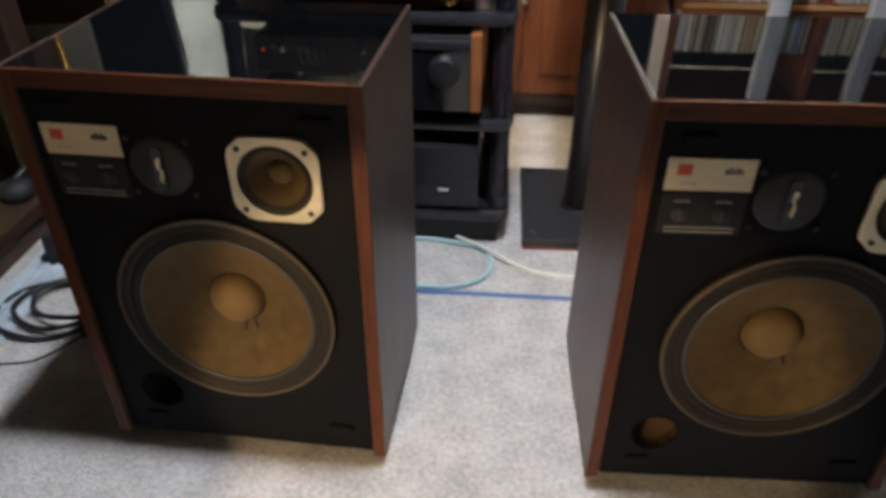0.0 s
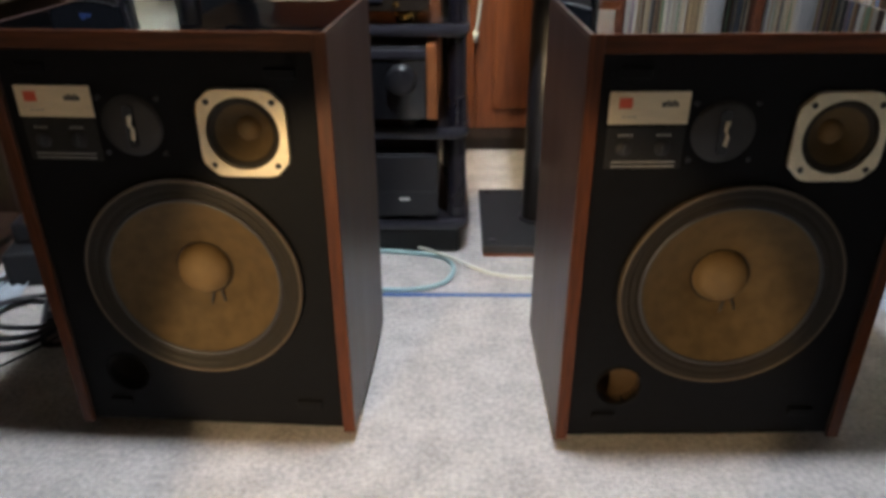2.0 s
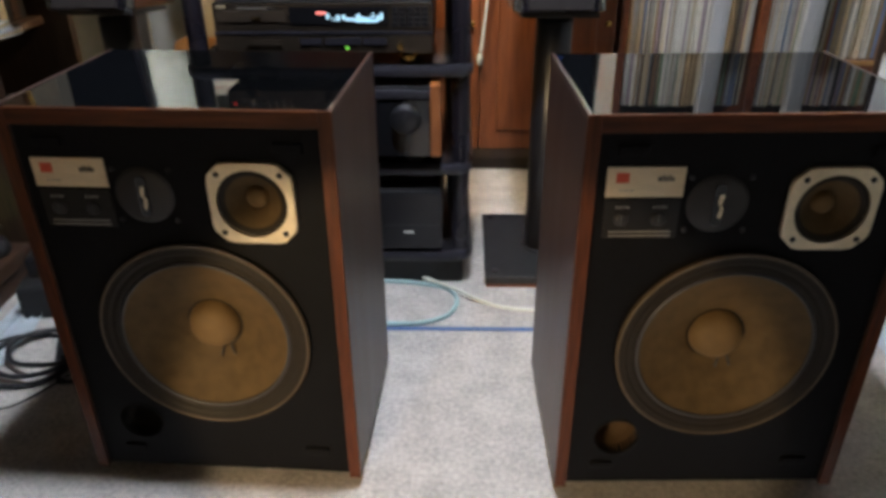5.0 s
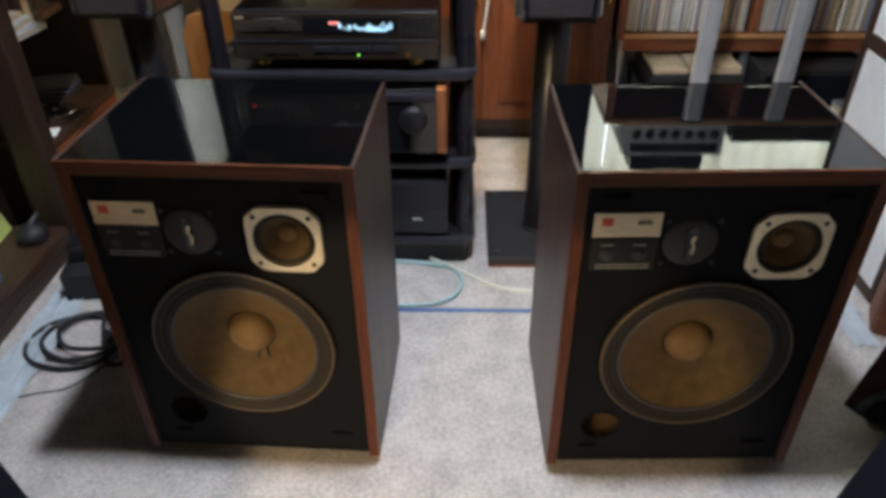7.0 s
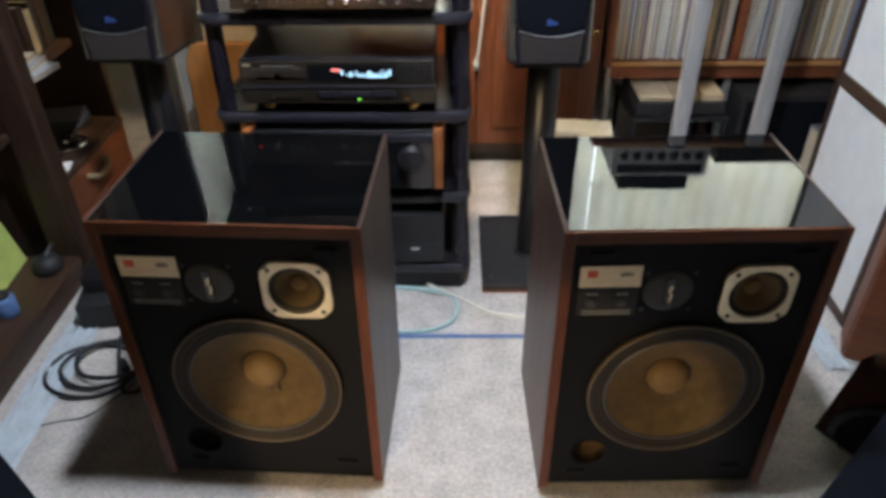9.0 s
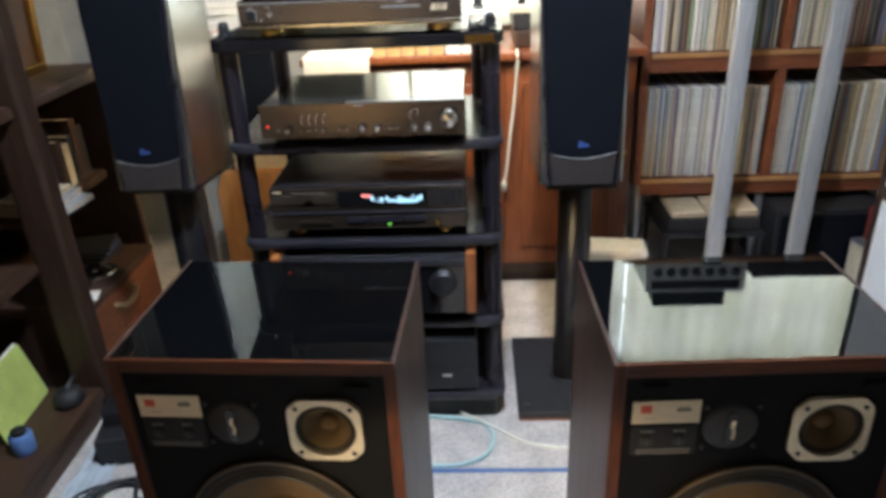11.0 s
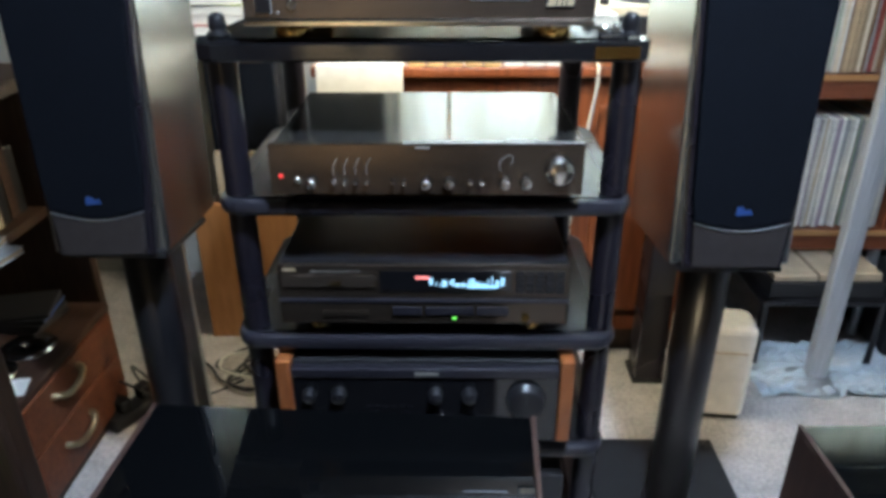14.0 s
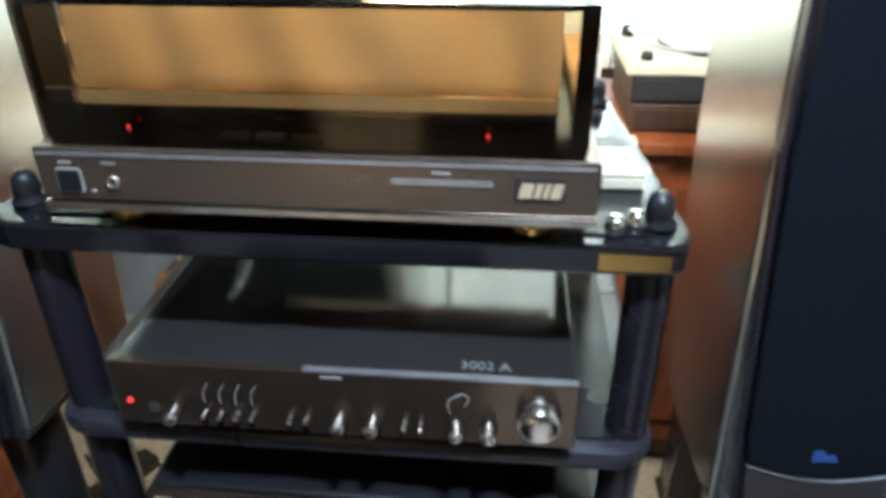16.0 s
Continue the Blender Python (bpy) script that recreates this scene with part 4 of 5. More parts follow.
def monitor(m):
    W, D, HT = 0.200, 0.30, 0.64
    hw = W / 2
    sp = thing("stand_speaker", "tall graphite monitor loudspeaker with navy grille on a stand", "loudspeaker", m, "pair of stand-mounted monitors")
    part("cabinet", span(-hw, hw, 0.02, D, 0.0, HT, 0.006), MONITOR_SIDE, sp, "satin graphite cabinet")
    part("front_frame", plate([(-0.080, 0.0), (0.080, 0.0), (0.086, 0.10), (0.099, 0.42), (0.099, HT), (-0.099, HT), (-0.099, 0.42), (-0.086, 0.10)], 0.016, (0, 0.0035, 0), True, 0.003), RACK_POST, sp)
    n = 14
    low = [(-0.076 + 0.152 * i / n, 0.086 - 0.014 * math.cos(math.pi * (i / n - 0.5))) for i in range(n + 1)]
    grille = part("grille", plate(low + [(0.081, 0.12), (0.094, 0.42), (0.094, HT - 0.012), (-0.094, HT - 0.012), (-0.094, 0.42), (-0.081, 0.12)], 0.015, (0, -0.012, 0), True, 0.003), GRILLE, sp, "navy black cloth grille with curved lower edge")
    chin = part("chin", plate([(-0.070, 0.006), (0.070, 0.006)] + [(x, z - 0.004) for x, z in reversed(low)], 0.011, (0, -0.008, 0), True, 0.002), MONITOR_CHIN, sp, "graphite trim below the grille")
    part("trim_line", tube([(x, -0.0095, z - 0.004) for x, z in low], 0.0012, 6, 2), ALU, chin)
    part("badge", plate([(-0.013, 0.096), (0.013, 0.098), (0.009, 0.106), (0.002, 0.104), (-0.003, 0.110), (-0.012, 0.110)], 0.0016, (0, -0.0138, 0), True), BLUE, grille, "small blue metallic badge")
    return sp


def stand(m, x0, x1):
    st = thing("speaker_stand", "black speaker stand with round column and flat base plate", "speaker stand", m, "pair of speaker stands")
    base = part("base_plate", span(x0, x1, -0.17, 0.20, 0.008, 0.030, 0.003), BLACK_MATT, st)
    part("base_edge", span(x0 + 0.002, x1 - 0.002, -0.168, 0.198, 0.0, 0.0078), BOOKCASE_WOOD, base, "brown wooden underside board")
    part("column", rod(0.043, 0.588, (0, 0.005, 0.0345), seg=40, chamfer=0.003), BLACK_SATIN, st)
    part("column_collar", lathe([(0.043, 0.0), (0.052, 0.0), (0.050, 0.004), (0.043, 0.004)], (0, 0.005, 0.0303), seg=40), BLACK_SATIN, st)
    tilted = span(-0.085, 0.085, 0.020, 0.230, -0.0115, -0.0006, 0.002)
    bmesh.ops.rotate(tilted, verts=tilted.verts, cent=(0, 0, 0), matrix=Matrix.Rotation(radians(-6), 3, "X"))
    bmesh.ops.translate(tilted, verts=tilted.verts, vec=(0, -0.117, 0.6545))
    part("top_plate", tilted, BLACK_MATT, st, "tilted top plate")
    for x in (x0 + 0.025, x1 - 0.025):
        for y in (-0.145, 0.175):
            part("bolt", rod(0.008, 0.005, (x, y, 0.0302), seg=14, chamfer=0.001), BLACK_SATIN, st)
    return st


stand(pose(0.234, 1.500, 0, 0, 0, 0), -0.152, 0.160)
monitor(pose(0.231, 1.386, 0.6545, -6, 0, 0))
stand(pose(-0.812, 1.545, 0, 0, 0, 0), -0.190, 0.155)
monitor(pose(-0.820, 1.425, 0.6545, -6, 0, 2))

# ---- the sideboard behind the rack and what stands on it ----
side = thing("sideboard", "reddish brown wooden sideboard with panelled front along the window wall", "sideboard")
SY = 2.105
part("top", span(-0.575, 0.525, SY - 0.03, 2.50, 0.815, 0.842, 0.006), DESK_WOOD, side, "reddish wooden top with rounded edge")
part("carcass", span(-0.56, 0.505, SY + 0.02, 2.48, 0.05, 0.8145), DESK_WOOD, side)
part("kick_board", span(-0.56, 0.505, SY + 0.03, 2.46, 0.0, 0.0495), OLD_WOOD, side)
for x0, x1 in ((-0.555, -0.355), (-0.35, 0.075), (0.08, 0.50)):
    dr = part("door", span(x0, x1, SY, SY + 0.0195, 0.085, 0.805, 0.003), DESK_WOOD, side, "reddish panelled cupboard door")
    part("panel", span(x0 + 0.055, x1 - 0.055, SY - 0.006, SY - 0.0004, 0.15, 0.74, 0.005), DESK_WOOD, dr)
    part("door_knob", lathe([(0, 0.022), (0.008, 0.021), (0.011, 0.014), (0.005, 0.006), (0.008, 0), (0, 0)], (x1 - 0.025, SY, 0.50), "y", 18), BRASS, dr)
part("base_rail", span(-0.56, 0.505, SY + 0.004, SY + 0.0195, 0.0505, 0.0845, 0.002), OLD_WOOD, side)

dl = thing("desk_lamp", "small warm desk lamp with brass stem glowing behind the turntable", "desk lamp", pose(-0.24, 2.27, 0.8425))
part("base", lathe([(0, 0.018), (0.05, 0.016), (0.075, 0.006), (0.075, 0), (0, 0)], seg=28), BRASS, dl)
part("stem", tube([(0, 0, 0.015), (0, 0, 0.30), (0, -0.03, 0.56), (0, -0.14, 0.66), (0, -0.34, 0.65), (0, -0.47, 0.55)], 0.006), BRASS, dl)
part("shade", lathe([(0.030, 0.58), (0.036, 0.57), (0.085, 0.47), (0.087, 0.465), (0.083, 0.467), (0.032, 0.57)], (0, -0.47, -0.028), seg=36), LACE, dl, "pale pleated shade")
part("bulb", lathe([(0, 0.495), (0.016, 0.503), (0.020, 0.520), (0.012, 0.540), (0, 0.545)], (0, -0.47, -0.008), seg=18), BULB, dl, "lit warm bulb")

# boxed gear and papers on the sideboard
def stacked(name, label, cat, x0, x1, y0, y1, z0, z1, material, trim):
    t = thing(name, label, cat)
    part("body", span(x0, x1, y0, y1, z0, z1, 0.004), material, t)
    part("front", span(x0 + 0.006, x1 - 0.006, y0 - 0.004, y0 - 0.0004, z0 + 0.008, z1 - 0.008, 0.001), trim, t)
    return t


stacked("wooden_case", "dark reddish wooden case on the sideboard", "case", 0.115, 0.43, 2.13, 2.42, 0.8425, 0.896, OLD_WOOD_Y, OLD_WOOD)
stacked("cassette_deck", "dark grey cassette deck on the wooden case", "cassette deck", 0.110, 0.435, 2.135, 2.42, 0.8965, 0.950, FRAME_BLACK, BLACK_MATT)
tb = thing("white_turntable", "small white record player on the cassette deck", "record player")
part("body", span(0.098, 0.445, 2.13, 2.42, 0.9505, 0.974, 0.005), CREAM, tb)
part("platter", rod(0.115, 0.006, (0.29, 2.29, 0.9745), seg=40, chamfer=0.002), BLACK_SATIN, tb)
part("record", rod(0.108, 0.0016, (0.29, 2.29, 0.9807), seg=40), PAPER, tb, "pale slip mat")
part("arm", tube([(0.125, 2.35, 0.990), (0.150, 2.20, 0.992), (0.20, 2.17, 0.988), (0.27, 2.18, 0.985)], 0.004), ALU, tb)
part("arm_pivot", lathe([(0, 0.022), (0.010, 0.021), (0.013, 0.014), (0.013, 0), (0, 0)], (0.125, 2.35, 0.9742), seg=18), BLACK_SATIN, tb)
part("knob", lathe([(0, 0.016), (0.010, 0.015), (0.012, 0.002), (0, 0)], (0.135, 2.155, 0.9742), seg=18), BLACK_SATIN, tb, "small black knob")
lens = thing("magnifier_lamp", "white jointed work lamp clamped to the sideboard", "lamp", pose(0.055, 2.24, 0.8425))
part("clamp", box(0.045, 0.06, 0.03, (0, 0, 0), 0.006), PAPER, lens)
part("arm", tube([(0, 0, 0.028), (0.005, 0.02, 0.12), (-0.01, 0.06, 0.23), (0.03, 0.05, 0.30)], 0.007), PAPER, lens)
part("joint", rod(0.014, 0.022, (0.03, 0.06, 0.30), "y", 18, 0.003), BLACK_SATIN, lens)
part("head", lathe([(0, 0.03), (0.03, 0.028), (0.055, 0.012), (0.058, 0.0), (0.05, 0.0), (0.03, 0.014), (0, 0.016)], (0.06, 0.04, 0.285), seg=28), PAPER, lens)
dcl = thing("table_cloth", "white cloth draped over the sideboard edge", "cloth")
part("top_fold", span(-0.56, -0.35, 2.07, 2.40, 0.8425, 0.8465, 0.001), PAPER, dcl)
part("hanging_fold", plate([(-0.56, 0.775), (-0.52, 0.768), (-0.46, 0.782), (-0.41, 0.772), (-0.35, 0.784), (-0.35, 0.8465), (-0.56, 0.8465)], 0.003, (0, 2.0665, 0), True), PAPER, dcl)
for k in range(5):
    gb = thing("gold_case", "small translucent amber case glowing in the lamplight", "case", pose(-0.318 + 0.046 * k, 2.10, 0.8425, 0, 0, 3 * (k % 2)), "row of golden cases")
    part("body", box(0.038, 0.05, 0.030 + 0.003 * (k % 3), (0, 0, 0), 0.002), AMBER_GLOW, gb)
    part("lid", box(0.040, 0.052, 0.006, (0, 0, 0.0365), 0.001), AMBER_GLOW, gb)
for k in range(3):
    pb = thing("white_carton", "small white carton on the sideboard edge", "carton", pose(-0.082 + 0.050 * k, 2.105, 0.8425), "small white cartons")
    part("body", box(0.045, 0.05, 0.034, (0, 0, 0), 0.002), PAPER, pb)
    part("flap", box(0.041, 0.046, 0.002, (0, 0, 0.0345)), CREAM, pb)
for k in range(7):
    random.seed(40 + k)
    m = pose(-0.785 + random.uniform(-0.01, 0.01), 2.325, 0.8985 + 0.0245 * k, 0, 0, random.uniform(-4, 4))
    mg = thing("magazine", "thick pale magazine in a pile on the small speaker", "magazine", m, "pile of magazines")
    part("pages", box(0.20, 0.27, 0.020, (0, 0, 0.002)), PAPER, mg)
    part("cover", box(0.205, 0.275, 0.0018, (0, 0, 0.0222)), (RED, PAPER, GREEN, CARD, BLUE, RED, PAPER)[k], mg)
    part("back_cover", box(0.205, 0.275, 0.0018, (0, 0, 0)), PAPER, mg)
solid("hanging_cable", tube([(0.118, 2.090, 0.8475), (0.118, 2.067, 0.846), (0.118, 2.064, 0.80), (0.112, 2.090, 0.70), (0.098, 2.092, 0.58), (0.085, 2.092, 0.45), (0.078, 2.092, 0.41)], 0.0045), WHITE_CABLE, "thin white cable hanging down the sideboard front", "cable")
solid("cable_plug", lathe([(0, 0), (0.008, 0.002), (0.010, 0.03), (0.006, 0.04), (0, 0.04)], (0.077, 2.092, 0.370), seg=14), WHITE_CABLE, "white plug at the end of the hanging cable", "plug")

tower = thing("slim_tower", "slim black tower cabinet standing before the sideboard", "cabinet", pose(0.31, 2.01, 0))
part("body", box(0.072, 0.09, 0.80, (0, 0, 0.012), 0.004), RACK_POST, tower)
part("foot", box(0.085, 0.10, 0.012, (0, 0, 0), 0.003), BLACK_MATT, tower)

wb = thing("cream_heater", "cream plastic box appliance with rounded top on the carpet", "appliance", pose(0.425, 1.87, 0, 0, 0, -6))
part("body", box(0.19, 0.11, 0.262, (0, 0, 0.008), 0.016), PAPER, wb)
part("foot", box(0.17, 0.095, 0.008, (0, 0, 0), 0.002), RUBBER, wb)
part("panel_line", box(0.15, 0.002, 0.004, (0, -0.0562, 0.20)), CARD, wb)

tanc = thing("tan_cabinet", "tan varnished wooden cabinet with a sloping top corner", "cabinet")
part("front", plate([(-0.963, 0.0), (-0.585, 0.0), (-0.585, 0.437), (-0.905, 0.437), (-0.935, 0.425), (-0.963, 0.36)], 0.02, (0, 2.19, 0), True, 0.003), TAN, tanc, "tan varnished front board")
part("carcass", plate([(-0.958, 0.002), (-0.590, 0.002), (-0.590, 0.4368), (-0.902, 0.4368), (-0.931, 0.421), (-0.958, 0.358)], 0.25, (0, 2.2105, 0), True), OLD_WOOD, tanc)
carton = thing("carton", "beige cardboard carton on the tan cabinet", "carton")
part("body", span(-0.885, -0.675, 2.205, 2.40, 0.4375, 0.585, 0.003), CARD, carton)
part("tape", span(-0.795, -0.765, 2.204, 2.401, 0.5852, 0.5862), CREAM, carton)
ssp = thing("small_speaker", "small black bookshelf speaker on the beige carton", "loudspeaker")
part("cabinet", span(-0.884, -0.690, 2.217, 2.42, 0.5868, 0.898, 0.004), BLACK_MATT, ssp)
part("grille", span(-0.877, -0.697, 2.205, 2.2165, 0.595, 0.890, 0.004), GRILLE, ssp)

# ---- bookcase with records ----
bc = thing("record_shelf", "brown wooden record bookcase on the window wall, filled with records", "bookcase")
BY0, BY1 = 2.195, 2.50
for x in (0.535, 0.985, 1.435):
    part("upright", span(x, x + 0.028, BY0 + 0.006, BY1, 0.335, 1.265, 0.002), BOOKCASE_WOOD, bc)
for z, zt in ((0.335, 0.362), (0.770, 0.798), (1.2655, 1.290)):
    b_ = part("board", span(0.530, 1.50, BY0, BY1, z, zt, 0.002) if z > 1.2 else span(0.5635, 1.434, BY0, BY1, z, zt, 0.002), BOOKCASE_WOOD, bc)
    part("board_edge", span(0.5635, 1.434, BY0 - 0.006, BY0 - 0.0005, zt - 0.016, zt, 0.001), SHELF_EDGE, b_, "worn light wooden shelf edge")
    if z < 1.2:
        part("lower_lip", span(0.5635, 1.434, BY0 + 0.002, BY0 + 0.014, z - 0.035, z - 0.0005), BOOKCASE_WOOD, b_)
part("back", span(0.535, 1.463, BY1 + 0.0005, BY1 + 0.008, 0.30, 1.265), OLD_WOOD, bc)
for x in (0.55, 0.985, 1.435):
    part("leg", rod(0.016, 0.335, (x + 0.012, BY0 + 0.03, 0.0), seg=18), ALU, bc, "pale metal leg")
    part("leg", rod(0.016, 0.335, (x + 0.012, BY1 - 0.03, 0.0), seg=18), ALU, bc, "pale metal leg")
SLEEVES = [mat("sleeve_" + n, c, 0.6, scale=70, stretch=(1, 1, 6), colour2=tuple(v * 0.7 for v in c), vary=0.25) for n, c in (
    ("white", (0.70, 0.68, 0.62)), ("cream", (0.60, 0.52, 0.38)), ("grey", (0.36, 0.36, 0.36)), ("brown", (0.24, 0.14, 0.08)), ("blue", (0.16, 0.22, 0.36)),
    ("green", (0.20, 0.30, 0.20)), ("red", (0.38, 0.08, 0.06)), ("black", (0.045, 0.045, 0.05)), ("tan", (0.46, 0.34, 0.20)), ("mauve", (0.36, 0.28, 0.34)))]
WEIGHTS = [9, 8, 6, 3, 2, 3, 1, 2, 6, 2]
random.seed(11)
SHARED = {}
for zb in (0.3625, 0.7985):
    for xa, xb in ((0.570, 0.980), (1.018, 1.430)):
        x = xa
        while x < xb - 0.012:
            w = random.choice((0.004, 0.005, 0.006, 0.008, 0.011))
            k = random.choices(range(10), WEIGHTS)[0]
            key = (w, k)
            if key not in SHARED:
                SHARED[key] = mesh_of("record_sleeve", box(w * 0.92, 0.26, 0.314, (0, 0.13, 0), 0.0012, seg=1), SLEEVES[k])
            ob = new("record_sleeve", SHARED[key])
            ob.matrix_world = pose(x + w / 2, BY0 + 0.012 + random.uniform(0, 0.018), zb + 0.0006, 0, random.uniform(-0.4, 0.4), 0)
            tagged(ob, "worn cardboard record sleeve standing upright on the shelf", "record", "records on the shelf")
            x += w + 0.0004
# gear on top of the bookcase
ra = thing("receiver", "silver-fronted receiver with a row of knobs on the bookcase", "receiver")
part("case", span(0.62, 0.99, 2.225, 2.48, 1.298, 1.425, 0.003), BLACK_SATIN, ra)
rface = part("fascia", span(0.618, 0.992, 2.212, 2.2245, 1.298, 1.427, 0.002), SILVER_FACE, ra, "silver fascia")
for k in range(7):
    part("knob", lathe([(0, 0.018), (0.014, 0.017), (0.016, 0.002), (0, 0)], (0.66 + 0.048 * k, 2.212, 1.338), "y", 20), BLACK_SATIN, rface)
part("dial", span(0.64, 0.97, 2.2095, 2.2118, 1.375, 1.412, 0.001), BLACK_GLOSS, rface)
for x in (0.65, 0.96):
    part("foot", box(0.03, 0.2, 0.008, (x, 2.35, 1.290)), RUBBER, ra)
tu = thing("tuner", "flat black tuner lying on the receiver", "tuner")
part("case", span(0.66, 0.93, 2.24, 2.46, 1.4255, 1.50, 0.003), BLACK_MATT, tu)
part("fascia", span(0.658, 0.932, 2.23, 2.2395, 1.4265, 1.499, 0.002), BLACK_GLOSS, tu)
ld = thing("long_deck", "long flat black component on the bookcase", "component")
part("case", span(1.02, 1.42, 2.225, 2.48, 1.2905, 1.372, 0.003), BLACK_MATT, ld)
part("fascia", span(1.018, 1.422, 2.214, 2.2245, 1.292, 1.371, 0.002), CD_FACE, ld)

# under the bookcase
us = thing("low_stand", "low black metal stand under the bookcase", "stand")
part("top", span(0.62, 0.965, 2.04, 2.34, 0.20, 0.215, 0.003), BLACK_SATIN, us)
for x in (0.632, 0.953):
    for y in (2.052, 2.328):
        part("leg", rod(0.009, 0.20, (x, y, 0), seg=14), BLACK_SATIN, us)
ba = thing("black_component", "dusty black component on the low metal stand", "component")
part("case", span(0.64, 0.95, 2.06, 2.32, 0.2165, 0.262, 0.003), BLACK_MATT, ba)
for k, (x0, x1) in enumerate(((0.65, 0.765), (0.772, 0.86), (0.866, 0.94))):
    bx = thing("cream_box", "small cream carton lying on the black component", "carton", group="cream cartons")
    part("body", span(x0, x1, 2.07, 2.25, 0.2635, 0.280 + 0.004 * k, 0.002), CARD, bx)
    part("lid_line", span(x0 + 0.002, x1 - 0.002, 2.0685, 2.0697, 0.272, 0.274), CARD, bx)
bs_ = thing("black_speaker_box", "black equipment box on the floor under the bookcase", "box")
part("body", span(1.02, 1.40, 2.10, 2.40, 0.0, 0.27, 0.006), BLACK_MATT, bs_)
part("front", span(1.035, 1.385, 2.092, 2.0995, 0.02, 0.25, 0.004), GRILLE, bs_)
pc = thing("pale_carton", "pale grey carton standing under the bookcase", "carton", pose(1.325, 2.045, 0, 0, 0, 8))
part("body", box(0.10, 0.07, 0.165, (0, 0, 0), 0.003), CREAM, pc)
part("lid", box(0.102, 0.072, 0.008, (0, 0, 0.1652), 0.002), ALU, pc)
bag = thing("red_bag", "small dark red cloth bag on the pale carton", "bag", pose(1.325, 2.045, 0.1735, 0, 0, 12))
part("pouch", box(0.055, 0.035, 0.13, (0, 0, 0), 0.015), DARK_RED, bag)
part("strap", tube([(-0.015, 0, 0.128), (-0.010, 0, 0.150), (0.010, 0, 0.150), (0.015, 0, 0.128)], 0.003), DARK_RED, bag)


def crumpled(x0, x1, y0, y1, zmax, n, seed):
    b = bmesh.new()
    noise.seed_set(seed)
    g = [[b.verts.new((x0 + (x1 - x0) * i / n + 0.01 * noise.noise((i * 0.7, j * 0.6, 3)), y0 + (y1 - y0) * j / n + 0.012 * noise.noise((i * 0.5, j * 0.8, 7)),
                       0.004 + zmax * abs(noise.noise((i * 0.45, j * 0.45, seed)))) ) for i in range(n + 1)] for j in range(n + 1)]
    for j in range(n):
        for i in range(n):
            b.faces.new((g[j][i], g[j][i + 1], g[j + 1][i + 1], g[j + 1][i]))
    return b


def film_sheet(label, *a):
    ob = solid("plastic_film", crumpled(*a), PLASTIC_BAG, label, "plastic film")
    md = ob.modifiers.new("thickness", "SOLIDIFY")
    md.thickness = 0.001
    return ob


film_sheet("crumpled pale blue plastic film on the carpet under the bookcase", 0.60, 1.02, 1.90, 2.16, 0.035, 22, 4)
film_sheet("pale blue plastic film strip on the carpet beside the old shelf", -1.052, -0.955, 0.35, 1.36, 0.02, 26, 9)
film_sheet("pale blue plastic film on the carpet by the sliding door", 0.930, 0.990, 1.02, 1.24, 0.012, 12, 6)

for x, y in ((0.775, 1.985), (1.045, 1.985)):
    p = thing("pole_stand", "tall grey aluminium pole on a round base plate", "pole stand", pose(x, y, 0), "aluminium pole stands")
    part("base", lathe([(0, 0.016), (0.02, 0.016), (0.03, 0.011), (0.085, 0.008), (0.09, 0.004), (0.09, 0), (0, 0)], seg=40), ALU, p)
    part("pole", box(0.054, 0.032, 1.16, (0, 0, 0.0165), 0.006), POLE, p)
    part("groove", box(0.005, 0.002, 1.14, (0.012, -0.0172, 0.02)), ALU, p)
    part("cap", box(0.058, 0.036, 0.006, (0, 0, 1.1770), 0.002), BLACK_MATT, p)

# ---- old shelf along the side wall ----
old = thing("old_shelf", "old dark wooden shelf unit with thick uprights and open bays", "shelf unit")
part("bottom_board", span(-1.55, -1.078, 0.10, 1.385, 0.055, 0.092, 0.004), OLD_WOOD_Y, old)
part("kick_board", span(-1.53, -1.090, 0.10, 1.385, 0.0, 0.0545), OLD_WOOD_Y, old)
part("upright", span(-1.165, -1.070, 1.386, 1.452, 0.0, 1.80, 0.012), OLD_WOOD, old, "thick worn wooden upright")
part("upright", span(-1.55, -1.46, 1.386, 1.452, 0.0, 1.80, 0.004), OLD_WOOD, old)
part("upright", span(-1.165, -1.085, 0.03, 0.0995, 0.0, 1.80, 0.008), OLD_WOOD, old)
part("mid_board", span(-1.55, -1.15, 0.10, 1.385, 0.455, 0.480, 0.004), OLD_WOOD_Y, old)
part("top_board", span(-1.55, -1.095, 0.10, 1.900, 0.858, 0.888, 0.006), OLD_WOOD_Y, old)
part("far_side", span(-1.55, -1.10, 1.862, 1.890, 0.0, 0.8575, 0.003), OLD_WOOD, old)
part("mid_board", span(-1.55, -1.17, 1.4525, 1.8615, 0.545, 0.568, 0.004), OLD_WOOD_Y, old)
part("back", span(-1.575, -1.551, 0.03, 1.890, 0.0, 1.80), OLD_WOOD, old)
dc = thing("drawer_cabinet", "reddish brown low cabinet with two drawers and brass handles", "drawer cabinet")
part("body", span(-1.545, -1.098, 1.456, 1.858, 0.0, 0.292, 0.003), OLD_WOOD, dc)
part("top", span(-1.549, -1.080, 1.454, 1.860, 0.2925, 0.312, 0.004), OLD_WOOD_Y, dc)
